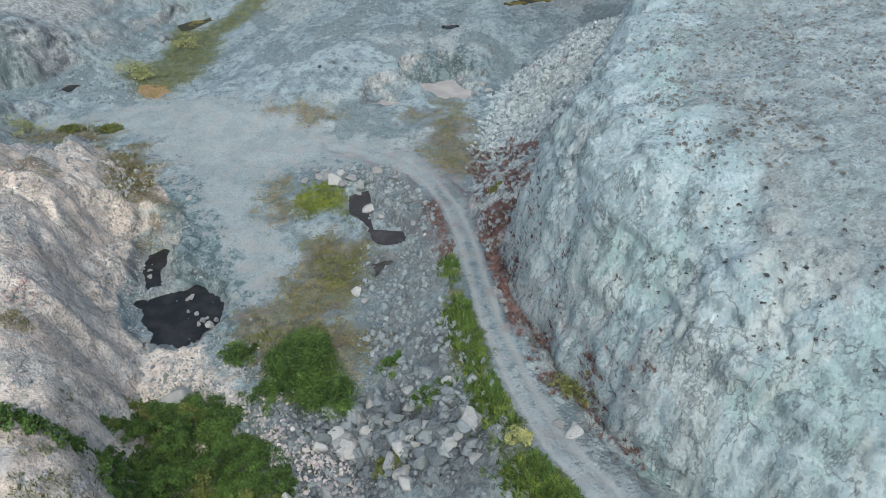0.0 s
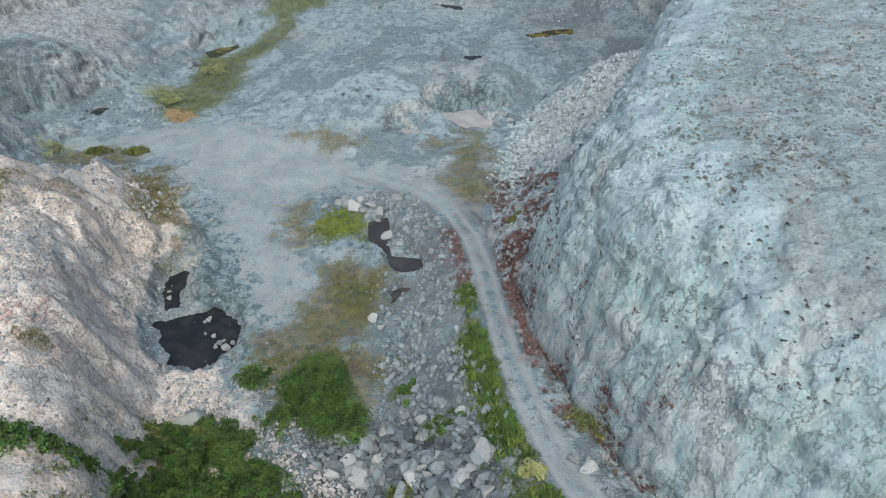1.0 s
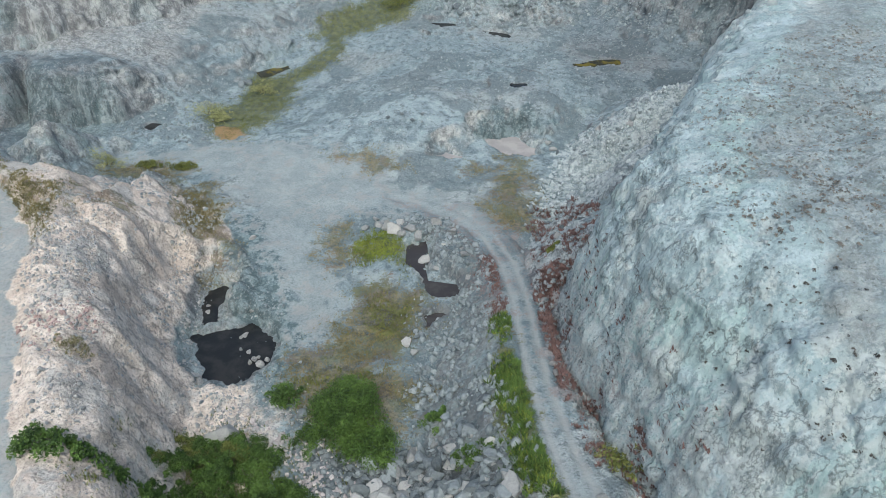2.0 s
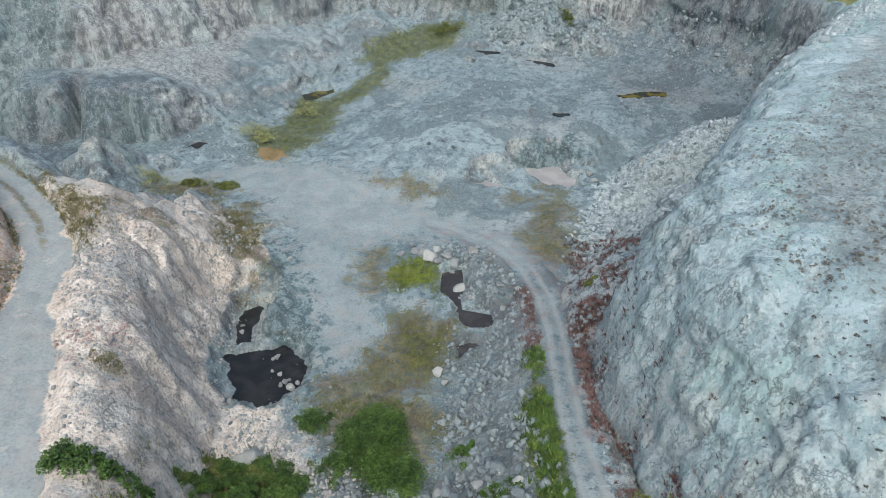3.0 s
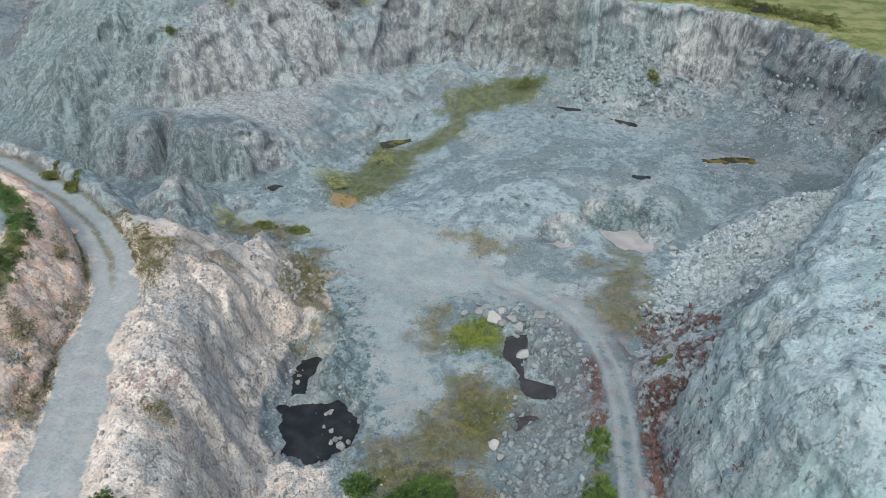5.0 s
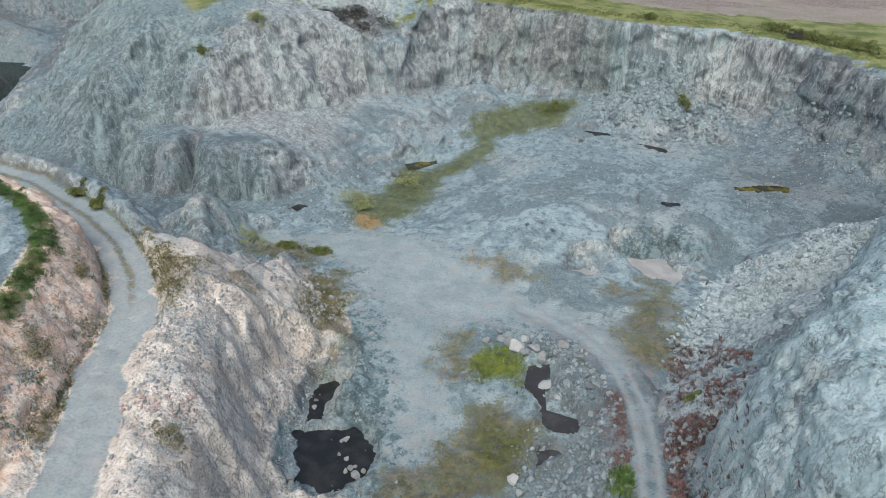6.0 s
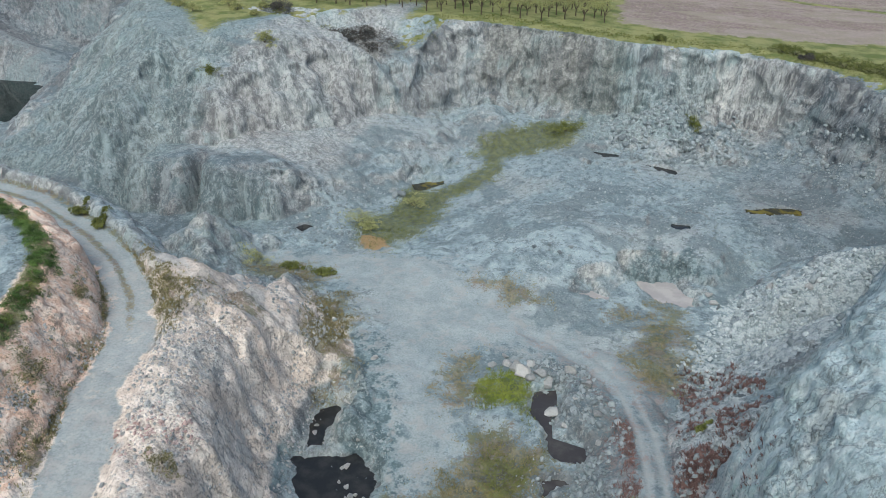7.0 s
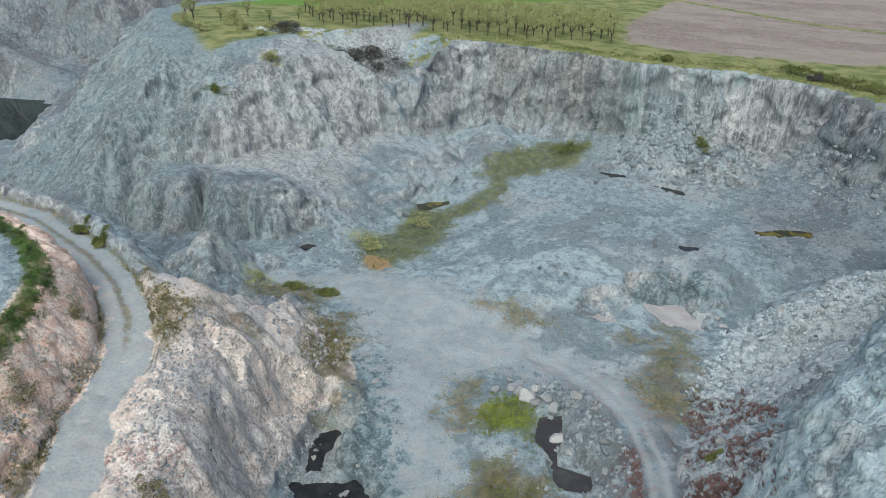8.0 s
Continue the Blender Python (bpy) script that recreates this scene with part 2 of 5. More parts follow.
    for d, level, rise in pools:
        out = np.maximum(0, -d)
        z = np.where(d > -9, np.minimum(z, level - 0.35 * step(-0.25, 0.5, d) + 0.05 + rise * out + 0.22 * out * out), z)
    return z + 0.16 * fbm(x, y, 1.7, 3, 99)


def ground_at(x, y):
    return float(ground_height(np.array([float(x)]), np.array([float(y)]))[0])


# ---- ground cover, as outlines on the plan ----
GREEN_STRIP = [(-46.6, 97), (-41.5, 96.6), (-37.5, 108.3), (-39, 117.7), (-32.6, 128.4), (-33.8, 136.5), (-20.6, 142), (-21.4, 151), (-30.7, 151), (-40.2, 141.5), (-40.1, 137.7), (-36.1, 132.7), (-41.3, 124.2), (-48, 121), (-47.3, 111.7), (-51.9, 107)]
CLAY = [(-47.5, 100), (-43.6, 101.5), (-41.1, 96.7), (-43.5, 94.6)]
MOSSES = [
    [(-24.8, 90.2), (-18.5, 91.2), (-15.1, 88.5), (-17.4, 86.8), (-22.5, 88.1)],
    [(-2, 79.5), (-1.3, 85.3), (0.9, 94.4), (2.7, 92), (3.4, 84.4), (5, 78), (2.7, 75.6), (-0.2, 74)],
    [(-6.5, 90.6), (-2.5, 90.6), (-1.6, 89), (-5.1, 88.8)],
    [(-44, 77.2), (-41.4, 81.4), (-38, 76.6), (-35.7, 69.5), (-32.4, 66.5), (-32.2, 62.5), (-33.6, 61.4), (-35, 63.1), (-38.9, 67.3)],
    [(-59.7, 85.7), (-49.6, 88.1), (-45.7, 85.3), (-45.7, 80.7), (-57.1, 83.2)],
    [(-44.6, 59.1), (-47.5, 66), (-41.1, 63.3), (-42.3, 58.3)],
    [(-59.5, 63.6), (-53.4, 61), (-46.5, 58), (-44.6, 55.4), (-44, 52.6), (-47.2, 53.4), (-51, 57), (-55, 60)],
    [(-22.8, 72.5), (-19.6, 73.2), (-16.6, 66), (-18.9, 64.6), (-21.2, 67.3)],
    [(-15.9, 62.1), (-10.7, 61.7), (-7.6, 60.5), (-7.4, 56.3), (-8.8, 51.7), (-12.8, 48.6), (-16.9, 49.1), (-19.3, 47.8), (-16.9, 50.8), (-16, 55.9)],
    [(-20.3, 50), (-15.6, 53), (-10.3, 47.8), (-5.7, 46.3), (-7, 42.1), (-8.4, 40.2), (-15.6, 40.2), (-19, 43.9)],
    [(-62, 61), (-55.5, 57), (-50, 53), (-46, 46), (-43, 39), (-41.4, 33), (-43, 32.5), (-45, 38.4), (-47.8, 44.6), (-51.2, 50.6), (-56, 55.2)],
]
GRASSES = [
    [(-17.1, 69.2), (-14.1, 71.4), (-11.8, 68.4), (-11.5, 65.8), (-15.5, 65.6)],
    [(0.3, 52), (1.5, 51), (2.1, 43.5), (3.4, 35.6), (4.8, 30), (6.6, 25.6), (8.2, 22.4), (6.4, 22.6), (4.2, 26.8), (3.0, 31.6), (1.9, 37.1), (0.9, 43.4)],
    [(-14, 58), (-10.5, 59.5), (-8, 57), (-9.5, 54), (-12.5, 53.5)],
    [(-73, 60.2), (-66.6, 57.8), (-61.1, 55.2), (-57, 52.4), (-53.7, 47.9), (-51.3, 43.6), (-49.2, 39.4), (-50.6, 39.4), (-52.9, 43.4), (-55.4, 47.6), (-59.2, 51.8), (-65, 55.6), (-72, 58)],
]
RUST = [(5.3, 61.4), (8, 52.8), (8.1, 50.5), (6.7, 55.3), (6.9, 48.1), (7.8, 43.3), (10.4, 37.8), (8.9, 36.8), (6.7, 38.4), (5.3, 44.2), (4.3, 53.4)]
SPUR_TOP = [(-20, 18), (-23.5, 30), (-25.5, 37), (-31.5, 46), (-35.5, 54), (-38, 62), (-41, 70), (-47, 68), (-48, 58), (-44, 50), (-39.5, 42), (-34, 33), (-28, 20)]
DARK_BANK = [(-35.9, 74.4), (-31.9, 75.3), (-28.0, 67.4), (-24.6, 60.5), (-20.2, 55.1), (-20.0, 51.9), (-20.6, 45.7), (-22.6, 46.9), (-22.0, 51.3), (-25.4, 56.2), (-29.3, 55.8), (-30.0, 62.8), (-33.1, 66.7)]
POOL_SCARP = [(-9, 99), (-4.5, 102.6), (2, 104.4), (7, 102.4), (6, 100), (1.4, 101.4), (-4, 99.8)]
PINK_RUBBLE = [(-21.1, 40.5), (-16.4, 39.6), (-13.1, 36.9), (-10.7, 34.8), (-7.5, 30.9), (-8.6, 29.1), (-11.1, 30.9), (-14.8, 32.8), (-16.5, 36.5), (-19.8, 38.2)]
GREEN_FIELD = [(-150, 178), (-112, 190), (-60, 216), (-22, 262), (-15, 420), (-500, 420), (-500, 178)]
BROWN_FIELD = [(-22, 205), (-19, 178), (-4, 176), (40, 184), (80, 186), (600, 300), (600, 420), (-8, 420), (-14, 262)]
FIELD_LANE = [(-16, 263, 0), (20, 240, 0), (44, 228, 0), (300, 130, 0)]
ORCHARD = [(-106, 180), (-93, 161), (-70, 163), (-46, 163), (-19, 176), (-23, 202), (-60, 196)]

# where rubble lies
GULLY = [(-17, 39), (-9.2, 38.8), (-3, 38.5), (0.7, 34), (3.6, 26.5), (-1, 26.5), (-6.7, 29.5), (-10.2, 28.5), (-13.5, 33)]
FILL_SLOPE = [(-8, 46), (-5, 52), (-2, 56), (0.6, 52), (0.9, 44), (1.8, 37), (3.2, 31), (2, 28), (-3, 37), (-7, 41)]
POOL_BANKS = [(-15, 75), (-9, 76), (-4, 73), (-0.6, 67), (0, 58), (-2.5, 53), (-7, 51), (-8.5, 55), (-8.5, 58.5), (-4, 59), (-4, 63), (-8, 66), (-9, 70), (-12, 71.5)]
HILL_FOOT = [(4, 78), (9, 80), (11, 70), (10.5, 60), (8.4, 52), (8.2, 46), (10.5, 40), (12, 34), (14.5, 28), (11, 26), (8.2, 32), (6.3, 40), (5.2, 48), (4, 60)]
SCREE_FAN = [(5, 80), (6.5, 90), (10, 97), (20, 104), (32, 108), (42, 104), (34, 93), (25, 84), (17, 76), (11, 74)]
TALUS = [(-18, 145), (-15, 153), (-5, 156), (10, 155), (14, 143), (2, 138), (-10, 139)]
TALUS_EAST = [(16, 145), (22, 149), (30, 142), (38, 128), (34, 122), (26, 132), (18, 140)]
POOL_SHORE = [(-35, 49), (-34, 58), (-35.5, 64), (-31, 66), (-28, 60), (-23, 58), (-20.5, 51), (-22, 44), (-28, 43.5), (-33, 45)]
FORE_FLOOR = [(-24, 36), (-27, 42), (-22, 46), (-16, 42), (-16, 37), (-20, 37)]
TERRACE_TOP = [(-26, 98), (-16, 95), (-6, 101), (4, 104), (12, 108), (24, 113), (34, 122), (16, 140), (-18, 140), (-26, 120)]
WEST_FLOOR = [(-62, 96), (-48, 94), (-46, 98), (-53, 107), (-50, 118), (-56, 116), (-62, 104)]
ROADSIDE = [(-44, 30), (-46.5, 38), (-49.5, 45), (-53.5, 52.5), (-50, 52.5), (-47.5, 46), (-44.5, 39), (-41.5, 32)]
SPUR_AREA = [(-24, 24), (-28, 34), (-33, 44), (-37.5, 52), (-41, 62), (-46, 64), (-46, 56), (-42, 46), (-36, 38), (-30, 28)]
SPUR_FOOT = [(-26, 38), (-31, 45), (-35, 52), (-38, 62), (-40, 74), (-36, 70), (-34, 60), (-32.5, 50), (-28, 42)]
SPUR_FAN = [(-48, 58), (-40, 60), (-38, 70), (-42, 80), (-51, 80), (-55, 70)]
SPUR_END = [(-41, 66), (-38, 74), (-44, 82), (-60, 82), (-64, 76), (-52, 70)]


def covers(x, y):
    """How far each kind of ground cover reaches, 0 to 1, at each place."""
    jx, jy = x + 2.6 * fbm(x, y, 4, 5, 120, 0.6), y + 2.6 * fbm(x, y, 4, 5, 121, 0.6)

    def soft(poly, w):
        return step(-w, w, inside(poly, jx, jy))
    out = {}
    out["moss"] = np.maximum.reduce([soft(p, 2.4) for p in MOSSES])
    out["grass"] = np.maximum.reduce([soft(p, 1.2) * k for p, k in zip(GRASSES[:3], (1.0, 1.0, 0.62))] + [step(-0.9, 0.5, inside(GRASSES[3], 0.85 * x + 0.15 * jx, 0.85 * y + 0.15 * jy))] + [soft(GREEN_STRIP, 2.2) * 0.85])
    out["moss"] = out["moss"] * step(1.9, 2.7, along(ROAD, x, y)[0]) * step(1.2, 1.8, along(TRACK, x, y)[0])
    out["moss"] = np.maximum(out["moss"], 0.85 * step(0.5, 0.2, along(ROAD, x, y)[0]) * step(-46, -51, x))
    out["moss"] = np.maximum(out["moss"], 0.8 * np.exp(-((along(ROAD, x, y)[0] - 2.5) / 0.45) ** 2) * step(-50, -54, x))
    out["scree"] = np.maximum(soft(SCREE_FAN, 2.0), 0.7 * soft(HILL_FOOT, 1.5))
    out["rust"] = soft(RUST, 1.2)
    out["rust"] = np.maximum(out["rust"], 0.5 * np.exp(-((along(TRACK, jx, jy)[0] - 2.3) / 1.4) ** 2) * step(44, 52, y) * step(84, 76, y))
    out["clay"] = soft(CLAY, 1.0)
    out["dust"] = np.maximum.reduce([soft(YARD, 3.0), 1 - step(1.8, 2.6, along(ROAD, 0.7 * x + 0.3 * jx, 0.7 * y + 0.3 * jy)[0]), 0.92 * step(75, 70, y) * (1 - step(0.85, 1.35, along(TRACK, x, y)[0])) * (1 - 0.55 * np.exp(-(along(TRACK, x, y)[0] / 0.32) ** 2) * step(76, 70, y)), 0.9 * step(3.4, 4.6, inside(BANK, x, y))])
    rut, _, _ = along(TRACK, x, y)
    out["rut"] = np.exp(-((rut - 0.75) / 0.28) ** 2) * step(75, 71, y)
    rut, _, _ = along(ROAD, x, y)
    out["rut"] = np.maximum(out["rut"], 0.55 * np.exp(-((rut - 0.95) / 0.4) ** 2))
    for cx, cy, cr in ((-34, 90, 4.2), (-26, 84.6, 3.6), (-30, 87.5, 7.5)):
        out["rut"] = np.maximum(out["rut"], 0.7 * np.exp(-((np.hypot(x - cx, (y - cy) * 1.1) - cr) / 0.35) ** 2) * step(-0.1, 0.25, fbm(x, y, 6, 2, 130)))
    out["pale"] = step(-9.5, -4.5, inside(SPUR_TOP, jx, jy))
    out["pale"] = np.maximum(out["pale"], 0.62 * step(-3, 3, inside(SPUR_FAN, jx, jy)))
    # dark teal bank rock; on POOL_SCARP it also paints the scarp's shade
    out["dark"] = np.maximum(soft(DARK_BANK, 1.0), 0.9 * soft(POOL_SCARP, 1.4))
    out["earth"] = step(-6.2, -4.6, inside(BANK, x, y)) * (1 - step(0.6, 2.2, inside(BANK, x, y)))
    high = step(-0.5, 2.5, -inside(PIT, jx, jy)) * step(95, 110, y)
    back = -inside(PIT, x, y)
    high = high * (1 - step(-60, -68, x) * (step(26, 15, back) + (step(15, 8, back) - step(26, 15, back)) * step(-88, -98, x)))
    out["meadow"] = high
    out["green_field"] = soft(GREEN_FIELD, 1.0) * high
    out["brown_field"] = soft(BROWN_FIELD, 1.5) * high * step(1.2, 2.6, along(FIELD_LANE, x, y)[0])
    # ground darkened under rubble, standing in for shade between the stones
    out["gap_shade"] = np.maximum.reduce([soft(p, 1.5) * k for p, k in ((GULLY, 1.0), (FILL_SLOPE, 0.5), (POOL_BANKS, 0.55), (HILL_FOOT, 0.2))])
    # far walls: darker rock, with their shade put into the colour
    out["shaded_rock"] = np.maximum.reduce([step(-138, -150, x) * step(120, 135, y), step(2, 16, x) * step(104, 118, y) * (1 - high), 0.35 * step(100, 112, y) * (1 - high)])
    out["shaded_rock"] = np.maximum(out["shaded_rock"], 0.42 * step(-56, -64, x) * step(88, 96, y) * (1 - high))
    # shadowed foot of the promontory, painted darker
    out["shaded_rock"] = np.maximum(out["shaded_rock"], 0.95 * step(-62, -70, jx) * step(82, 90, jy) * step(112, 104, jy))
    out["rosy"] = np.maximum(step(-90, -80, x) * step(-56, -66, x) * step(106, 114, y), step(-8, 2, x) * step(24, 12, x) * step(146, 152, y)) * (1 - high)
    out["celadon"] = np.clip(step(-80, -92, x) * step(-150, -140, x) * step(92, 98, y) + step(-34, -16, x) * step(8, -4, x) * step(140, 147, y) + 0.8 * step(-60, -66, x) * step(-84, -76, x) * step(106, 100, y) * step(92, 96, y), 0, 1) * (1 - high)
    out["scrub"] = step(-48, -42, x) * step(-10, -18, x) * step(4.5, 1.5, inside(PIT, jx, jy)) * step(148, 152, y)
    out["hilltop"] = step(2, 7, inside(HILL, jx, jy))
    return out


# ---- materials ----
def material(name, rough=0.85):
    m = bpy.data.materials.new(name)
    m.use_nodes = True
    nt = m.node_tree
    b = nt.nodes["Principled BSDF"]
    b.inputs["Roughness"].default_value = rough
    b.inputs["Specular IOR Level"].default_value = 0.25
    return m, nt, b


def node(nt, kind, **sets):
    n = nt.nodes.new(kind)
    for key, value in sets.items():
        n.inputs[key].default_value = value
    return n


def noise_tex(nt, scale, detail=4.0, rough=0.55, stretch=None, distortion=0.0, kind="FBM"):
    n = node(nt, "ShaderNodeTexNoise", Scale=scale, Detail=detail, Roughness=rough, Distortion=distortion)
    n.noise_type = kind
    co = nt.nodes.new("ShaderNodeTexCoord")
    src = co.outputs["Object"]
    if stretch:
        mp = nt.nodes.new("ShaderNodeMapping")
        mp.inputs["Scale"].default_value = stretch
        nt.links.new(src, mp.inputs["Vector"])
        src = mp.outputs["Vector"]
    nt.links.new(src, n.inputs["Vector"])
    return n.outputs["Fac"]


def ramp(nt, value, a, b):
    """value from a..b to 0..1."""
    n = nt.nodes.new("ShaderNodeMapRange")
    n.interpolation_type = "SMOOTHSTEP"
    n.inputs["From Min"].default_value, n.inputs["From Max"].default_value = a, b
    nt.links.new(value, n.inputs["Value"])
    return n.outputs["Result"]


def calc(nt, op, a, b):
    n = nt.nodes.new("ShaderNodeMath")
    n.operation = op
    for i, v in enumerate((a, b)):
        if isinstance(v, (int, float)):
            n.inputs[i].default_value = v
        else:
            nt.links.new(v, n.inputs[i])
    return n.outputs[0]


def blend(nt, fac, a, b, mode="MIX"):
    n = nt.nodes.new("ShaderNodeMix")
    n.data_type, n.blend_type = "RGBA", mode
    for i, v in ((0, fac), (6, a), (7, b)):
        if isinstance(v, (int, float)):
            n.inputs[i].default_value = v
        elif isinstance(v, tuple):
            n.inputs[i].default_value = (*v, 1)
        else:
            nt.links.new(v, n.inputs[i])
    return n.outputs[2]


def cover(nt, name):
    n = nt.nodes.new("ShaderNodeAttribute")
    n.attribute_name = name
    return n.outputs["Fac"]


def rough_mask(nt, name, tex, spread=0.6, edge=0.12):
    """A cover whose rim is broken up by a texture."""
    v = calc(nt, "ADD", cover(nt, name), calc(nt, "MULTIPLY", calc(nt, "SUBTRACT", tex, 0.5), spread * 2))
    return calc(nt, "MULTIPLY", ramp(nt, v, 0.5 - edge, 0.5 + edge), ramp(nt, cover(nt, name), 0.02, 0.3))


def bump(nt, b, layers):
    last = None
    for height, strength, dist in layers:
        n = nt.nodes.new("ShaderNodeBump")
        n.inputs["Strength"].default_value, n.inputs["Distance"].default_value = strength, dist
        nt.links.new(height, n.inputs["Height"])
        if last:
            nt.links.new(last, n.inputs["Normal"])
        last = n.outputs["Normal"]
    nt.links.new(last, b.inputs["Normal"])


def ground_material():
    m, nt, b = material("quarry_ground", 0.92)
    broad, mid = noise_tex(nt, 0.045, 3), noise_tex(nt, 0.22, 5, 0.62)
    fine, grit = noise_tex(nt, 1.0, 8, 0.72), noise_tex(nt, 4.0, 5, 0.75)
    grain = noise_tex(nt, 1.7, 8, 0.76, (1, 1, 0.13), 0.25)
    streak = calc(nt, "ADD", calc(nt, "MULTIPLY", calc(nt, "ADD", cover(nt, "flow"), cover(nt, "flow_broad")), 0.16), calc(nt, "MULTIPLY", grain, 0.68))
    patch = noise_tex(nt, 0.5, 8, 0.7, None, 0.1)
    seam = noise_tex(nt, 0.42, 8, 0.62, (1, 1, 0.5), 0.1)
    crack = ramp(nt, calc(nt, "ABSOLUTE", calc(nt, "SUBTRACT", seam, 0.5), 0), 0.022, 0.0)
    broken = ramp(nt, fine, 0.36, 0.64)
    steep = cover(nt, "steep")
    # bluish grey stone, here and there paler, greener or warmer
    rock = blend(nt, ramp(nt, mid, 0.44, 0.56), (0.215, 0.265, 0.288), (0.325, 0.38, 0.402))
    rock = blend(nt, calc(nt, "MULTIPLY", ramp(nt, broad, 0.5, 0.6), 0.5), rock, (0.37, 0.365, 0.35))
    rock = blend(nt, calc(nt, "MULTIPLY", ramp(nt, patch, 0.53, 0.62), 0.35), rock, (0.23, 0.32, 0.325))
    rock = blend(nt, calc(nt, "MULTIPLY", ramp(nt, fine, 0.52, 0.60), 0.4), rock, (0.42, 0.47, 0.485))
    # dark pits: crevice shade put into the colour where the fine bump is low
    rock = blend(nt, calc(nt, "MULTIPLY", ramp(nt, fine, 0.47, 0.41), 0.6), rock, (0.105, 0.13, 0.14))
    zone = noise_tex(nt, 0.11, 4, 0.6, (1, 1, 0.6), 0.7)
    zone2 = noise_tex(nt, 0.16, 4, 0.6, (1.3, 0.8, 0.5), 0.7)
    rock = blend(nt, calc(nt, "MULTIPLY", ramp(nt, zone, 0.5, 0.57), 0.7), rock, (0.15, 0.185, 0.20))
    face = blend(nt, ramp(nt, streak, 0.44, 0.56), (0.13, 0.142, 0.152), (0.42, 0.435, 0.43))
    face = blend(nt, calc(nt, "MULTIPLY", ramp(nt, broad, 0.5, 0.58), 0.4), face, (0.33, 0.29, 0.275))
    face = blend(nt, calc(nt, "MULTIPLY", ramp(nt, patch, 0.54, 0.62), 0.55), face, (0.58, 0.57, 0.56))
    face = blend(nt, calc(nt, "MULTIPLY", ramp(nt, zone, 0.52, 0.56), 0.75), face, blend(nt, ramp(nt, patch, 0.42, 0.58), (0.115, 0.108, 0.118), (0.25, 0.235, 0.235)))
    face = blend(nt, calc(nt, "MULTIPLY", ramp(nt, zone, 0.46, 0.40), 0.5), face, (0.31, 0.40, 0.395))
    face = blend(nt, calc(nt, "MULTIPLY", ramp(nt, zone2, 0.54, 0.58), 0.7), face, blend(nt, ramp(nt, fine, 0.40, 0.6), (0.38, 0.36, 0.345), (0.66, 0.635, 0.60)))
    rock = blend(nt, calc(nt, "MULTIPLY", steep, 0.75), rock, face)
    scratch = noise_tex(nt, 1.6, 6, 0.7, (1.0, 0.6, 0.35))
    # multiplies wall shade into the far rock's colour
    rock = blend(nt, calc(nt, "MULTIPLY", rough_mask(nt, "shaded_rock", mid, 0.6, 0.35), 0.85), rock, (0.60, 0.60, 0.625), "MULTIPLY")
    rock = blend(nt, calc(nt, "MULTIPLY", rough_mask(nt, "rosy", mid, 0.9, 0.35), 0.5), rock, blend(nt, ramp(nt, streak, 0.43, 0.57), (0.20, 0.185, 0.18), (0.56, 0.535, 0.505)))
    rock = blend(nt, calc(nt, "MULTIPLY", rough_mask(nt, "celadon", mid, 0.9, 0.35), 0.62), rock, blend(nt, ramp(nt, streak, 0.44, 0.58), (0.105, 0.145, 0.15), (0.29, 0.35, 0.352)))
    hill = blend(nt, ramp(nt, mid, 0.42, 0.58), (0.37, 0.455, 0.472), (0.49, 0.575, 0.595))
    hill = blend(nt, calc(nt, "MULTIPLY", ramp(nt, patch, 0.52, 0.6), 0.45), hill, (0.58, 0.62, 0.615))
    hill = blend(nt, calc(nt, "MULTIPLY", ramp(nt, zone, 0.53, 0.6), 0.6), hill, (0.40, 0.515, 0.495))
    hill = blend(nt, calc(nt, "MULTIPLY", ramp(nt, zone2, 0.55, 0.62), 0.5), hill, (0.60, 0.59, 0.55))
    hill = blend(nt, calc(nt, "MULTIPLY", ramp(nt, scratch, 0.47, 0.40), 0.6), hill, (0.24, 0.29, 0.30))
    hill = blend(nt, calc(nt, "MULTIPLY", ramp(nt, streak, 0.48, 0.40), 0.55), hill, (0.23, 0.275, 0.285))
    hill = blend(nt, calc(nt, "MULTIPLY", ramp(nt, streak, 0.53, 0.60), 0.55), hill, (0.62, 0.65, 0.64))
    rock = blend(nt, cover(nt, "hill"), rock, hill)
    brown = blend(nt, ramp(nt, fine, 0.43, 0.57), (0.16, 0.165, 0.16), (0.325, 0.35, 0.36))
    brown = blend(nt, calc(nt, "MULTIPLY", ramp(nt, patch, 0.54, 0.62), 0.6), brown, (0.17, 0.155, 0.14))
    rock = blend(nt, calc(nt, "MULTIPLY", rough_mask(nt, "hilltop", patch, 1.4, 0.45), 0.62), rock, brown)
    rock = blend(nt, calc(nt, "MULTIPLY", rough_mask(nt, "scrub", patch, 1.2, 0.2), 0.38), rock, blend(nt, ramp(nt, fine, 0.42, 0.58), (0.085, 0.08, 0.06), (0.22, 0.205, 0.175)))
    rock = blend(nt, 1.0, rock, (0.94, 1.0, 1.02), "MULTIPLY")
    pale = blend(nt, ramp(nt, fine, 0.40, 0.60), (0.60, 0.525, 0.455), (0.85, 0.77, 0.69))
    pale = blend(nt, calc(nt, "MULTIPLY", ramp(nt, streak, 0.46, 0.40), 0.35), pale, (0.36, 0.31, 0.27))
    pale = blend(nt, calc(nt, "MULTIPLY", ramp(nt, zone2, 0.5, 0.6), 0.6), pale, (0.60, 0.50, 0.425))
    pale = blend(nt, calc(nt, "MULTIPLY", ramp(nt, mid, 0.54, 0.62), 0.6), pale, (0.50, 0.515, 0.505))
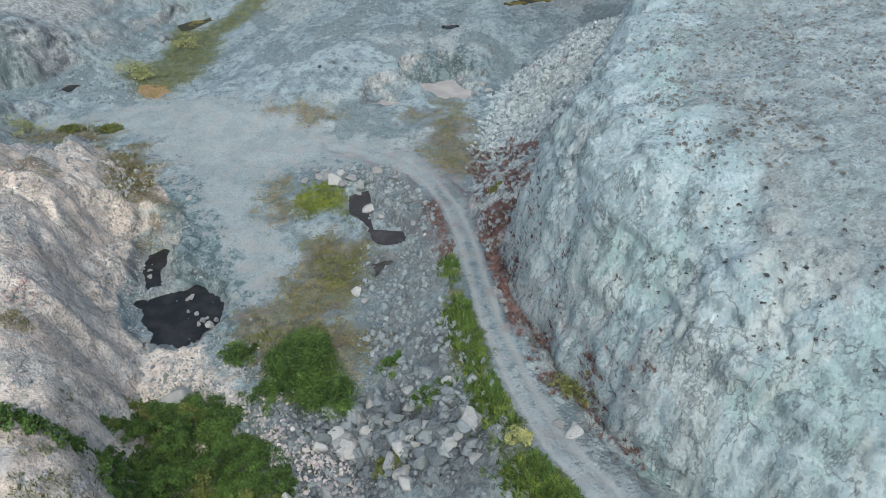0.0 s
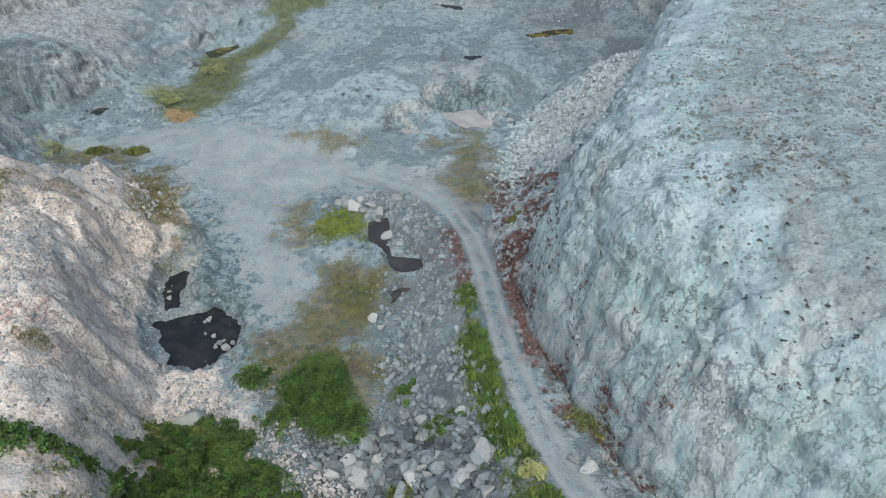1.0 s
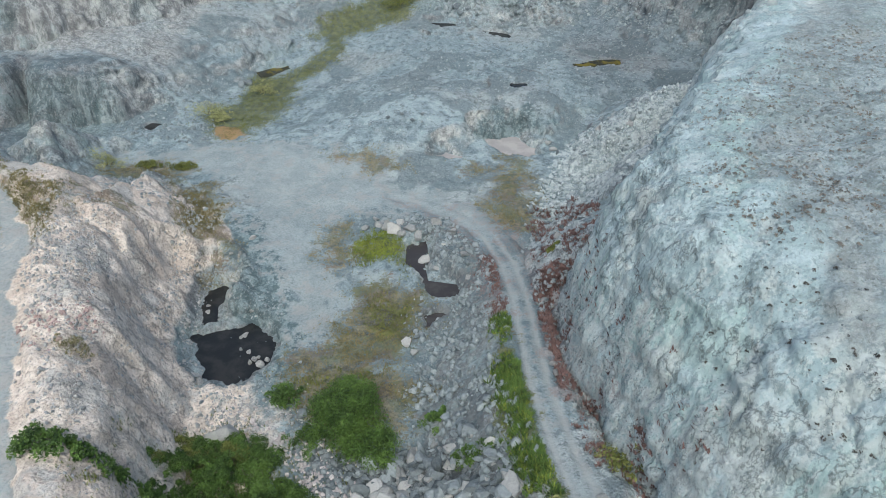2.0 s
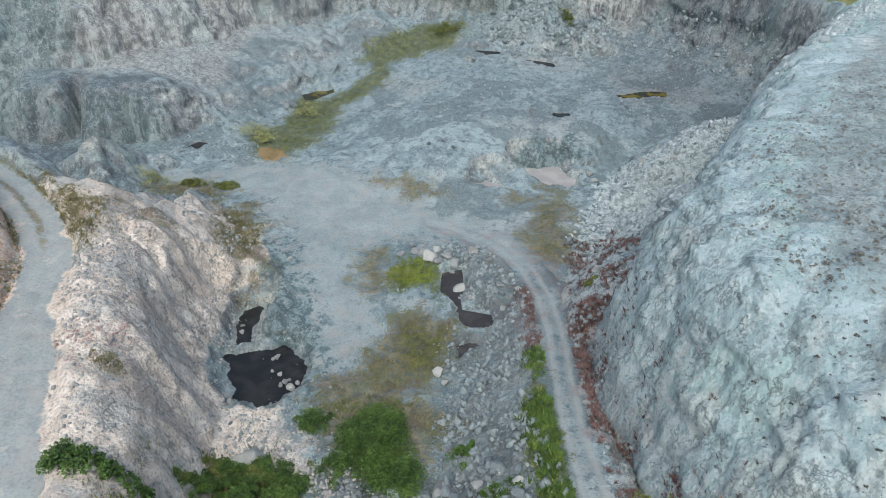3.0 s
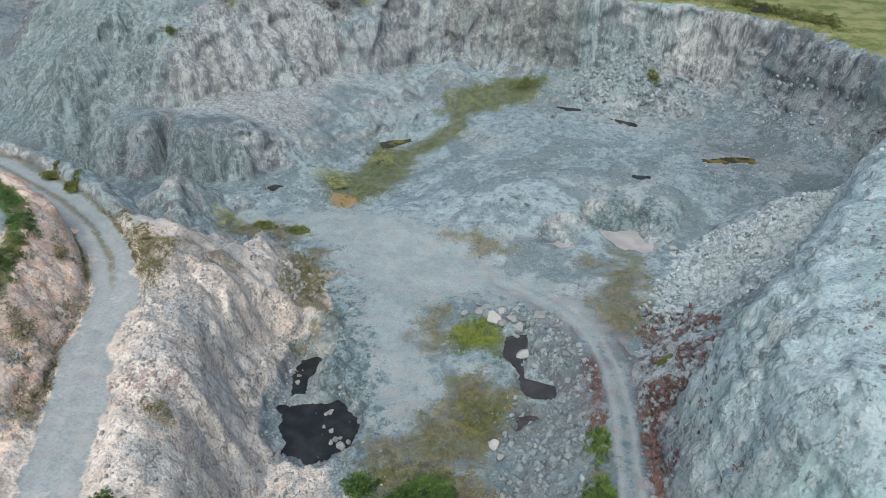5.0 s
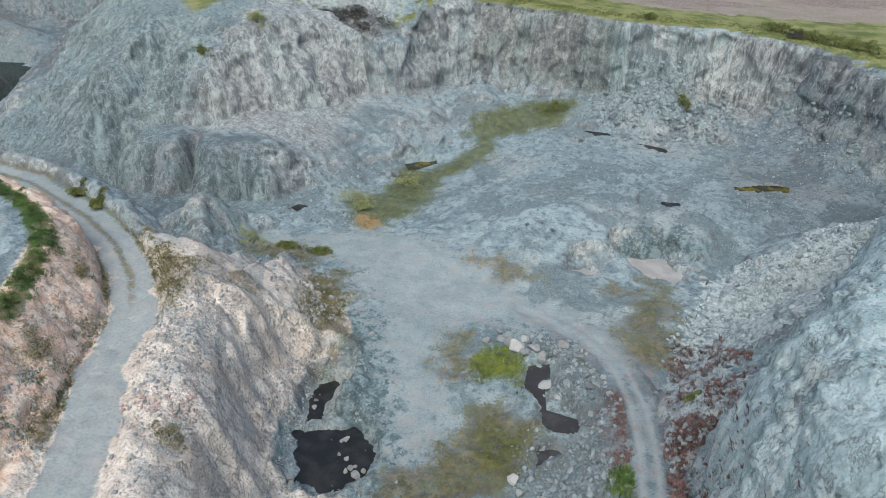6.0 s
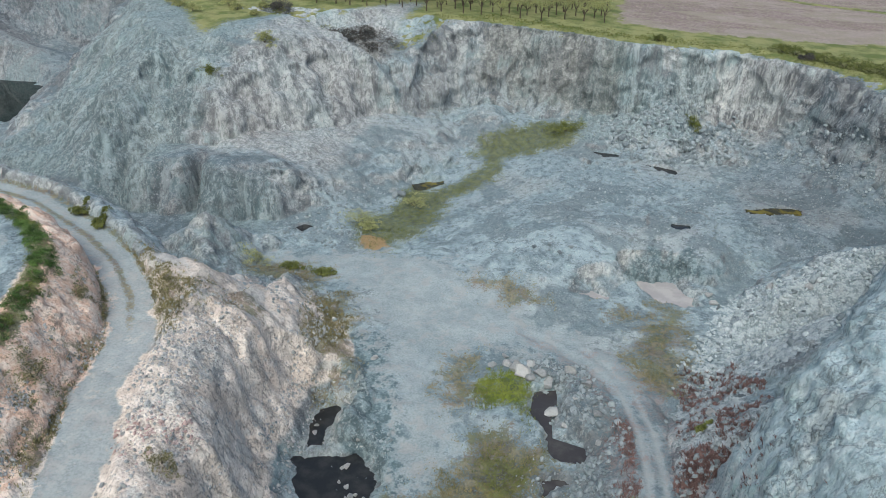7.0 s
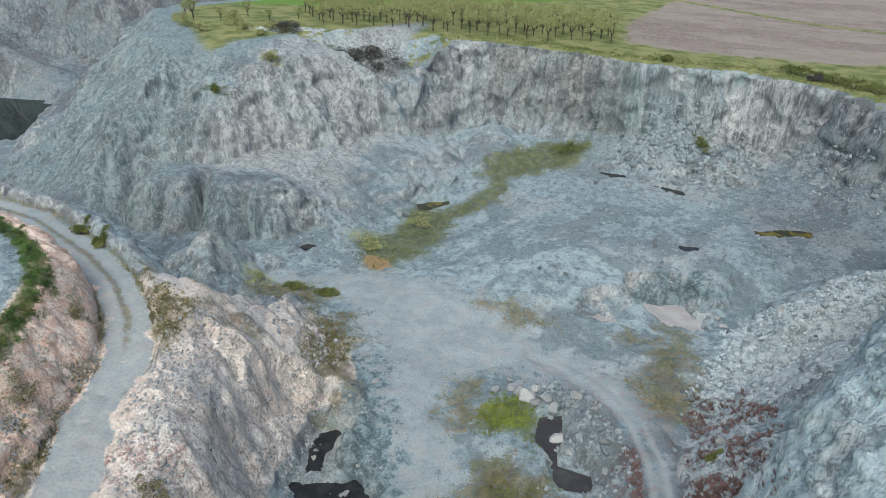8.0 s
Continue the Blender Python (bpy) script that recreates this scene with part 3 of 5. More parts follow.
    pale = blend(nt, calc(nt, "MULTIPLY", ramp(nt, grit, 0.46, 0.39), 0.3), pale, (0.20, 0.185, 0.17))
    rock = blend(nt, rough_mask(nt, "pale", mid, 0.8, 0.3), rock, pale)
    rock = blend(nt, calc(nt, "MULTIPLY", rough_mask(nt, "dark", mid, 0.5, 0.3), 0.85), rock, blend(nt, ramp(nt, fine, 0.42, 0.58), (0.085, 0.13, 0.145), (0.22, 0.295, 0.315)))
    rock = blend(nt, rough_mask(nt, "earth", broken, 0.25, 0.3), rock, blend(nt, ramp(nt, fine, 0.42, 0.58), (0.72, 0.50, 0.375), (0.86, 0.72, 0.61)))
    rock = blend(nt, calc(nt, "MULTIPLY", crack, calc(nt, "MULTIPLY", steep, 0.55)), rock, (0.12, 0.13, 0.135))
    rock = blend(nt, calc(nt, "MULTIPLY", rough_mask(nt, "scree", broken, 0.5, 0.3), 0.75), rock, blend(nt, ramp(nt, fine, 0.42, 0.58), (0.29, 0.345, 0.36), (0.54, 0.60, 0.61)))
    # near-black ground colour paints the shaded gaps of the rubble
    rock = blend(nt, calc(nt, "MULTIPLY", rough_mask(nt, "gap_shade", broken, 0.4, 0.3), 0.85), rock, blend(nt, ramp(nt, fine, 0.44, 0.56), (0.04, 0.045, 0.045), (0.17, 0.185, 0.19)))
    # stones and gravel
    co = nt.nodes.new("ShaderNodeTexCoord")
    cells = node(nt, "ShaderNodeTexVoronoi", Scale=3.0)
    nt.links.new(co.outputs["Object"], cells.inputs["Vector"])
    gravel = ramp(nt, cells.outputs["Distance"], 0.6, 0.15)
    tone = nt.nodes.new("ShaderNodeSeparateColor")
    nt.links.new(cells.outputs["Color"], tone.inputs["Color"])
    few = calc(nt, "MULTIPLY", ramp(nt, tone.outputs["Red"], 0.7, 0.8), ramp(nt, fine, 0.46, 0.54))
    rock = blend(nt, calc(nt, "MULTIPLY", calc(nt, "MULTIPLY", few, ramp(nt, gravel, 0.35, 0.6)), 0.2), rock, (0.60, 0.62, 0.62))
    loose = calc(nt, "ADD", 0.15, calc(nt, "MULTIPLY", ramp(nt, noise_tex(nt, 0.2, 6, 0.7, None, 0.8), 0.42, 0.6), 0.85))
    loose = calc(nt, "MULTIPLY", loose, calc(nt, "SUBTRACT", 1.0, calc(nt, "MULTIPLY", cover(nt, "hill"), 0.45)))
    rock = blend(nt, calc(nt, "MULTIPLY", ramp(nt, grit, 0.54, 0.62), calc(nt, "MULTIPLY", loose, 0.3)), rock, (0.58, 0.60, 0.60))
    rock = blend(nt, calc(nt, "MULTIPLY", ramp(nt, grit, 0.47, 0.40), calc(nt, "MULTIPLY", loose, 0.34)), rock, (0.10, 0.118, 0.125))
    # driven dust
    dust = blend(nt, ramp(nt, mid, 0.42, 0.58), (0.235, 0.282, 0.295), (0.28, 0.325, 0.336))
    dust = blend(nt, calc(nt, "MULTIPLY", ramp(nt, grit, 0.48, 0.6), 0.2), dust, (0.46, 0.48, 0.48))
    dust = blend(nt, calc(nt, "MULTIPLY", ramp(nt, grit, 0.48, 0.4), 0.3), dust, (0.13, 0.155, 0.16))
    dust = blend(nt, calc(nt, "MULTIPLY", ramp(nt, patch, 0.52, 0.6), 0.5), dust, (0.315, 0.305, 0.295))
    col = blend(nt, calc(nt, "MULTIPLY", rough_mask(nt, "dust", ramp(nt, patch, 0.36, 0.64), 0.45, 0.25), 0.92), rock, dust)
    col = blend(nt, calc(nt, "MULTIPLY", cover(nt, "rut"), 0.55), col, (0.37, 0.385, 0.38))
    # plants low on the ground
    broken = calc(nt, "ADD", calc(nt, "MULTIPLY", broken, 0.55), calc(nt, "MULTIPLY", ramp(nt, grit, 0.38, 0.62), 0.45))
    tuft = noise_tex(nt, 0.8, 9, 0.8)
    patchy = calc(nt, "ADD", calc(nt, "MULTIPLY", tuft, 0.6), calc(nt, "MULTIPLY", broken, 0.4))
    moss = blend(nt, ramp(nt, fine, 0.42, 0.58), (0.085, 0.072, 0.042), (0.215, 0.185, 0.10))
    moss = blend(nt, calc(nt, "MULTIPLY", ramp(nt, mid, 0.50, 0.56), 0.75), moss, blend(nt, ramp(nt, tuft, 0.42, 0.58), (0.055, 0.066, 0.026), (0.14, 0.15, 0.058)))
    moss = blend(nt, calc(nt, "MULTIPLY", ramp(nt, noise_tex(nt, 0.3, 5, 0.6), 0.54, 0.6), 0.7), moss, (0.15, 0.105, 0.075))
    col = blend(nt, calc(nt, "MULTIPLY", rough_mask(nt, "moss", patchy, 1.4, 0.18), 0.75), col, moss)
    green = blend(nt, ramp(nt, fine, 0.38, 0.65), (0.062, 0.072, 0.028), (0.155, 0.168, 0.066))
    col = blend(nt, calc(nt, "MULTIPLY", rough_mask(nt, "grass", patchy, 1.2, 0.14), 0.85), col, green)
    col = blend(nt, calc(nt, "MULTIPLY", rough_mask(nt, "rust", broken, 0.8, 0.2), 0.5), col, blend(nt, grit, (0.14, 0.09, 0.085), (0.31, 0.23, 0.215)))
    col = blend(nt, rough_mask(nt, "clay", broken, 0.25, 0.3), col, (0.32, 0.225, 0.12))
    # fields on the plateau
    meadow = blend(nt, ramp(nt, mid, 0.35, 0.62), (0.115, 0.145, 0.045), (0.25, 0.255, 0.11))
    col = blend(nt, rough_mask(nt, "meadow", broken, 0.25, 0.2), col, meadow)
    col = blend(nt, rough_mask(nt, "brown_field", broken, 0.25, 0.25), col, blend(nt, ramp(nt, streak, 0.35, 0.65), blend(nt, ramp(nt, noise_tex(nt, 0.06, 6, 0.6, (0.35, 1, 1), 0.3), 0.47, 0.57), (0.25, 0.21, 0.19), (0.15, 0.105, 0.115)), blend(nt, ramp(nt, mid, 0.42, 0.58), (0.36, 0.31, 0.275), (0.29, 0.265, 0.20))))
    col = blend(nt, rough_mask(nt, "green_field", broken, 0.25, 0.2), col, blend(nt, mid, (0.10, 0.20, 0.035), (0.16, 0.27, 0.05)))
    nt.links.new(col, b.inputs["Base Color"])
    still = calc(nt, "SUBTRACT", 1.0, calc(nt, "MULTIPLY", cover(nt, "dust"), 0.85))
    bump(nt, b, [(calc(nt, "MULTIPLY", streak, steep), 0.45, 0.22), (calc(nt, "MULTIPLY", crack, steep), 0.5, -0.2), (calc(nt, "MULTIPLY", fine, still), 0.8, 0.24), (calc(nt, "MULTIPLY", gravel, still), 0.5, 0.1), (calc(nt, "MULTIPLY", grit, still), 0.75, 0.07)])
    return m


def stone_material(name, low, high):
    m, nt, b = material(name, 0.88)
    info = nt.nodes.new("ShaderNodeObjectInfo")
    geo = nt.nodes.new("ShaderNodeNewGeometry")
    pick = calc(nt, "FRACT", calc(nt, "ADD", info.outputs["Random"], geo.outputs["Random Per Island"]), 0)
    grain, spots = noise_tex(nt, 3.0, 5, 0.65), noise_tex(nt, 12.0, 4, 0.7)
    col = blend(nt, calc(nt, "ADD", calc(nt, "MULTIPLY", pick, 0.7), calc(nt, "MULTIPLY", calc(nt, "SUBTRACT", grain, 0.35), 0.9)), low, high)
    col = blend(nt, calc(nt, "MULTIPLY", ramp(nt, spots, 0.55, 0.68), 0.35), col, (0.14, 0.15, 0.14))
    nt.links.new(col, b.inputs["Base Color"])
    bump(nt, b, [(grain, 0.8, 0.2), (spots, 0.5, 0.05)])
    return m


def leaf_material(name, low, high):
    m, nt, b = material(name, 0.6)
    geo = nt.nodes.new("ShaderNodeNewGeometry")
    clump = noise_tex(nt, 1.1, 3)
    f = calc(nt, "ADD", calc(nt, "MULTIPLY", geo.outputs["Random Per Island"], 0.55), calc(nt, "MULTIPLY", calc(nt, "SUBTRACT", clump, 0.4), 1.6))
    col = blend(nt, f, low, high)
    col = blend(nt, calc(nt, "MULTIPLY", ramp(nt, noise_tex(nt, 0.33, 4, 0.6), 0.5, 0.62), 0.35), col, tuple(v * k for v, k in zip(high, (1.12, 1.05, 1.0))))
    nt.links.new(col, b.inputs["Base Color"])
    b.inputs["Subsurface Weight"].default_value = 0.0
    return m


def bark_material(name, low, high):
    m, nt, b = material(name, 0.9)
    g = noise_tex(nt, 9.0, 5, 0.65, (1, 1, 0.25))
    nt.links.new(blend(nt, ramp(nt, g, 0.35, 0.65), low, high), b.inputs["Base Color"])
    bump(nt, b, [(g, 0.7, 0.03)])
    return m


def water_material(name, deep, shallow, rough, gloss=0.5):
    m, nt, b = material(name, rough)
    n = noise_tex(nt, 0.5, 4, 0.6)
    nt.links.new(blend(nt, ramp(nt, n, 0.4, 0.66), deep, shallow), b.inputs["Base Color"])
    b.inputs["Specular IOR Level"].default_value = gloss
    b.inputs["IOR"].default_value = 1.33
    w = noise_tex(nt, 2.5, 3)
    bump(nt, b, [(w, 0.08, 0.02)])
    return m


MAT_GROUND = ground_material()
MAT_STONE = stone_material("grey_stone", (0.15, 0.185, 0.20), (0.40, 0.45, 0.465))
MAT_BOULDER = stone_material("boulder_stone", (0.085, 0.105, 0.118), (0.34, 0.385, 0.40))
MAT_PALE_STONE = stone_material("pale_stone", (0.25, 0.265, 0.265), (0.54, 0.545, 0.535))
MAT_SCREE = stone_material("scree_stone", (0.31, 0.37, 0.385), (0.64, 0.70, 0.71))
MAT_PINK_STONE = stone_material("pink_stone", (0.40, 0.28, 0.26), (0.62, 0.50, 0.47))
MAT_WHITE_STONE = stone_material("whitish_stone", (0.36, 0.33, 0.33), (0.68, 0.64, 0.63))
MAT_LEAF = leaf_material("bush_leaf", (0.012, 0.030, 0.008), (0.13, 0.225, 0.05))
MAT_LEAF_YOUNG = leaf_material("young_leaf", (0.19, 0.21, 0.08), (0.44, 0.45, 0.20))
MAT_LEAF_GRASS = leaf_material("grass_blade", (0.065, 0.08, 0.022), (0.21, 0.235, 0.065))
MAT_LEAF_FRESH = leaf_material("fresh_grass", (0.085, 0.12, 0.02), (0.26, 0.32, 0.06))
MAT_LEAF_DRY = leaf_material("dry_blade", (0.11, 0.10, 0.05), (0.26, 0.235, 0.11))
MAT_LEAF_RUST = leaf_material("rust_shrub", (0.095, 0.06, 0.056), (0.23, 0.15, 0.14))
MAT_LEAF_DARK = leaf_material("dark_shrub", (0.045, 0.045, 0.042), (0.115, 0.11, 0.10))
MAT_LEAF_GREY = leaf_material("grey_shrub", (0.14, 0.135, 0.12), (0.27, 0.255, 0.225))
MAT_BARK = bark_material("bark", (0.05, 0.04, 0.03), (0.13, 0.105, 0.08))
MAT_POOL = water_material("pool_water", (0.018, 0.02, 0.022), (0.035, 0.036, 0.036), 0.12)
MAT_POOL_DEEP = water_material("deep_water", (0.006, 0.012, 0.010), (0.010, 0.02, 0.015), 0.05, 0.2)
MAT_POOL_MUD = water_material("muddy_water", (0.045, 0.043, 0.045), (0.07, 0.067, 0.066), 0.12)
MAT_POOL_PALE = water_material("pale_puddle", (0.33, 0.32, 0.32), (0.40, 0.385, 0.38), 0.08)
MAT_POOL_GREEN = water_material("weedy_water", (0.03, 0.03, 0.018), (0.15, 0.125, 0.02), 0.2)


# ---- ground ----
def spaced(parts):
    """Grid lines: (end, spacing) from the first number on."""
    at, out = parts[0], [parts[0]]
    for end, gap in parts[1:]:
        n = max(1, round((end - at) / gap))
        out += list(at + (end - at) * (np.arange(n) + 1) / n)
        at = end
    return np.array(out)


def widened(inner, far, growth=1.25):
    left, right = [inner[0]], [inner[-1]]
    gap_l, gap_r = inner[1] - inner[0], inner[-1] - inner[-2]
    while left[-1] > -far:
        gap_l *= growth
        left.append(left[-1] - gap_l)
    while right[-1] < far:
        gap_r *= growth
        right.append(right[-1] + gap_r)
    return np.array(left[:0:-1] + list(inner) + right[1:])


def grid_mesh(name, xs, ys, zfun):
    X, Y = np.meshgrid(xs, ys)
    Z = zfun(X.ravel(), Y.ravel())
    co = np.stack([X.ravel(), Y.ravel(), Z], 1)
    nx, ny = len(xs), len(ys)
    i = (np.arange(ny - 1)[:, None] * nx + np.arange(nx - 1)[None, :]).ravel()
    quads = np.stack([i, i + 1, i + nx + 1, i + nx], 1)
    me = bpy.data.meshes.new(name)
    me.vertices.add(len(co))
    me.vertices.foreach_set("co", co.ravel())
    me.loops.add(quads.size)
    me.loops.foreach_set("vertex_index", quads.ravel().astype(np.int32))
    me.polygons.add(len(quads))
    me.polygons.foreach_set("loop_start", (np.arange(len(quads)) * 4).astype(np.int32))
    me.polygons.foreach_set("use_smooth", np.ones(len(quads), bool))
    me.update(calc_edges=True)
    return me, co, Z.reshape(ny, nx)


def downhill(xs, ys, Z, size, seed, reach, n=12):
    """Noise drawn out along the fall of the ground, as water and sliding grit leave it; about -1 to 1."""
    Zs = Z.copy()
    for _ in range(5):
        Zs[1:-1, 1:-1] = (Zs[1:-1, 1:-1] * 2 + Zs[:-2, 1:-1] + Zs[2:, 1:-1] + Zs[1:-1, :-2] + Zs[1:-1, 2:]) / 6
    gy, gx = np.gradient(Zs, ys, xs)
    grade = np.hypot(gx, gy) + 1e-6
    run = reach / n / (grade * np.sqrt(1 + grade * grade))
    sx, sy = gx * run, gy * run
    X, Y = np.meshgrid(xs, ys)
    X, Y = X.ravel(), Y.ravel()
    total = perlin(X / size, Y / size, seed)
    for sign in (1, -1):
        px, py = X.copy(), Y.copy()
        for k in range(n):
            i = np.clip(np.searchsorted(xs, px), 0, len(xs) - 1)
            j = np.clip(np.searchsorted(ys, py), 0, len(ys) - 1)
            px, py = px + sign * sx[j, i], py + sign * sy[j, i]
            total = total + perlin(px / size, py / size, seed) * (1 - k / n)
    near = np.hypot(X, Y - 80) < 220
    return np.clip(total / (3.2 * total[near].std()), -1, 1)


def build_ground():
    xs = widened(spaced([-165, (-110, 0.6), (-60, 0.36), (-46, 0.3), (-24, 0.2), (4, 0.26), (20, 0.13), (26, 0.2), (38, 0.3), (60, 0.8)]), 2600)
    ys = widened(spaced([12, (18, 0.6), (62, 0.23), (94, 0.3), (143, 0.3), (163, 0.2), (260, 1.6)]), 2600)
    me, co, Z = grid_mesh("ground", xs, ys, ground_height)
    x, y = co[:, 0], co[:, 1]
    gy, gx = np.gradient(Z, ys, xs)
    grade = np.hypot(gx, gy).ravel()
    # break the steep faces into ledges and blocks, pushed out along the slope's normal
    nrm = np.stack([-gx.ravel(), -gy.ravel(), np.ones(len(grade))], 1) / np.sqrt(1 + grade * grade)[:, None]
    z = co[:, 2]
    u = x * 0.75 + y * 0.66
    rocky = step(0.7, 1.6, grade) * step(260, 200, np.hypot(x, y - 80))
    lump = ridged(u, z * 1.2, 3.4, 4, 140) + ridged(x - 0.5 * z, y + 0.6 * z, 2.2, 3, 145)
    lump += 0.5 * np.abs(perlin((u + 0.4 * z) / 0.9, (z - 0.3 * u) / 0.7, 150))
    q = 2.6 * perlin((u + 0.5 * z) / 2.6, (z - 0.35 * u) / 1.7, 152) + 1.5 * perlin((u - 0.4 * z) / 1.3, (z + 0.5 * u) / 0.9, 153)
    block = np.floor(q) + step(0.7, 1.0, q - np.floor(q))
    far = rocky * step(95, 105, y)
    q = 2.4 * perlin((u + 0.35 * z) / 8.5, (z - 0.25 * u) / 6, 155) + 0.9 * perlin((x - 0.5 * z) / 4, (z + 0.4 * x) / 3.4, 156)
    big = 0.85 * (np.floor(q) + step(0.72, 1.0, q - np.floor(q)))
    rocky = rocky * (1 - 0.5 * step(-4.5, 0.5, inside(SPUR_TOP, x, y)))
    near_hill = step(-7.5, -5, inside(HILL, x, y)) * step(4, 6, Z.ravel() + 2 * fbm(x, y, 3, 2, 135))
    flow, flow_broad = downhill(xs, ys, Z, 0.42, 160, 7.0), downhill(xs, ys, Z, 1.7, 165, 16.0)
    sloping = (1 - 0.65 * step(-5.5, -1, inside(SPUR_TOP, x, y))) * step(0.3, 0.9, grade) * step(260, 200, np.hypot(x, y - 80))
    co = co + nrm * (rocky * ((lump - 0.35) * 0.42 + block * 0.2) + big * far + sloping * (0.1 * flow + (0.26 - 0.19 * near_hill) * (1 - 0.7 * step(1.5, 2.5, grade)) * flow_broad))[:, None]
    me.vertices.foreach_set("co", co.ravel())
    me.update()
    masks = covers(x, y)
    masks["steep"] = np.maximum(step(0.5, 1.3, grade), step(0.28, 0.7, grade) * step(-58, -66, x) * step(92, 100, y))
    masks["meadow"] = masks["meadow"] * (1 - step(0.45, 0.8, grade)) * step(16, 18, Z.ravel())
    masks["hill"] = near_hill
    for key in ("dust", "moss", "grass", "rust"):
        masks[key] = masks[key] * (1 - 0.8 * step(1.0, 1.6, grade))
    masks["pale"] = masks["pale"] * step(-2.4, -0.4, Z.ravel())
    masks["flow"] = 0.5 + 0.5 * (flow * 0.6 + flow_broad * 0.4) * sloping
    masks["flow_broad"] = 0.5 + 0.5 * flow_broad * sloping
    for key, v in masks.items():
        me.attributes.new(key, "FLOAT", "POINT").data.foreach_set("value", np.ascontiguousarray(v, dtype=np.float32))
    me.materials.append(MAT_GROUND)
    return tagged(new("ground", me), "grey-blue quarry floor, walls, spoil heaps and fields above", "ground", kind="structure")


build_ground()


def build_pool(name, poly, level, mat, label):
    grow = 1.05 if poly is NORTH_WEST_WATER else 1.3
    cx, cy = np.mean([p[0] for p in poly]), np.mean([p[1] for p in poly])
    bm = bmesh.new()
    ring = [bm.verts.new((cx + (px - cx) * grow, cy + (py - cy) * grow, level)) for px, py in poly]
    bm.faces.new(ring)
    bmesh.ops.triangulate(bm, faces=bm.faces[:])
    bmesh.ops.recalc_face_normals(bm, faces=bm.faces[:])
    if sum(f.normal.z for f in bm.faces) < 0:
        bmesh.ops.reverse_faces(bm, faces=bm.faces[:])
    me = bpy.data.meshes.new(name)
    bm.to_mesh(me)
    bm.free()
    me.materials.append(mat)
    return tagged(new(name, me), label, "pool", kind="structure")


build_pool("water_dark_pool", DARK_POOL, -3.2, MAT_POOL, "dark still pool with stones in it below the pale spur")
build_pool("water_inlet", INLET, -3.2 - 0.004, MAT_POOL, "narrow dark inlet above the pool")
build_pool("water_mid_pool", MID_POOL, -1.0, MAT_POOL_MUD, "narrow murky pool between boulders on the quarry floor")
build_pool("water_low_pool", LOW_POOL, -1.05, MAT_POOL_MUD, "small murky puddle beside mossy ground")
build_pool("water_north_west", NORTH_WEST_WATER, -5.5, MAT_POOL_DEEP, "dark green water in the deep pit behind the hill")
for pond, mat_pond, words in zip(FAR_PONDS, (MAT_POOL_PALE, MAT_POOL_GREEN, MAT_POOL_GREEN, MAT_POOL, MAT_POOL, MAT_POOL, MAT_POOL), (
        "small pale puddle below a bank", "weedy pond beside the grassy drain", "yellow-green weedy pond on the quarry floor", "thin dark puddle on the quarry floor", "dark hollow with water in the bank", "dark puddles below the talus", "dark water hole at the foot of the hill")):
    build_pool("water_pond", pond[0], pond[1], mat_pond, words)
build_pool("water_pink_pool", PINK_POOL, -1.6, MAT_POOL_PALE, "pale pinkish puddle at the foot of a bank")


# ---- things: helpers ----
def mesh_of(name, co, faces, mat, smooth=False):
    """A mesh from arrays; all faces have the same number of corners."""
    co, faces = np.asarray(co, float), np.asarray(faces, np.int32)
    me = bpy.data.meshes.new(name)
    me.vertices.add(len(co))
    me.vertices.foreach_set("co", co.ravel())
    me.loops.add(faces.size)
    me.loops.foreach_set("vertex_index", faces.ravel())
    me.polygons.add(len(faces))
    me.polygons.foreach_set("loop_start", (np.arange(len(faces)) * faces.shape[1]).astype(np.int32))
    if smooth:
        me.polygons.foreach_set("use_smooth", np.ones(len(faces), bool))
    me.update(calc_edges=True)
    me.materials.append(mat)
    return me


def part(name, me, parent, label=""):
    ob = new(name, me)
    ob.parent = parent
    return tagged(ob, label)


def ball(level):
    bm = bmesh.new()
    bmesh.ops.create_icosphere(bm, subdivisions=level, radius=1)
    co, faces = np.array([v.co[:] for v in bm.verts]), np.array([[v.index for v in f.verts] for f in bm.faces])
    bm.free()
    return co, faces


BALLS = {n: ball(n) for n in (1, 2, 3)}


def rock_shape(level, cuts, g, near=0.28, far=0.62):
    """A stone: a ball cut flat by several planes, then roughened."""
    co, faces = BALLS[level]
    co = co.copy()
    for _ in range(cuts):
        n = g.normal(size=3)
        n /= np.linalg.norm(n)
        over = np.maximum(0, co @ n - g.uniform(near, far))
        co -= over[:, None] * n
    co *= 1 + g.normal(0, 0.028, (len(co), 1))
    co *= np.array([1, g.uniform(0.6, 0.95), g.uniform(0.5, 0.8)])
    return co / np.abs(co).max(), faces


g_rock = np.random.default_rng(11)
SMALL_ROCKS = [rock_shape(1, 4, g_rock) for _ in range(14)]
MID_ROCKS = [rock_shape(2, 7, g_rock) for _ in range(12)]


def turns(n, g):
    """n random rotation matrices."""
    q = g.normal(size=(n, 4))
    q /= np.linalg.norm(q, axis=1)[:, None]
    w, x, y, z = q.T
    return np.stack([1 - 2 * (y * y + z * z), 2 * (x * y - z * w), 2 * (x * z + y * w), 2 * (x * y + z * w), 1 - 2 * (x * x + z * z), 2 * (y * z - x * w),
                     2 * (x * z - y * w), 2 * (y * z + x * w), 1 - 2 * (x * x + y * y)], 1).reshape(n, 3, 3)


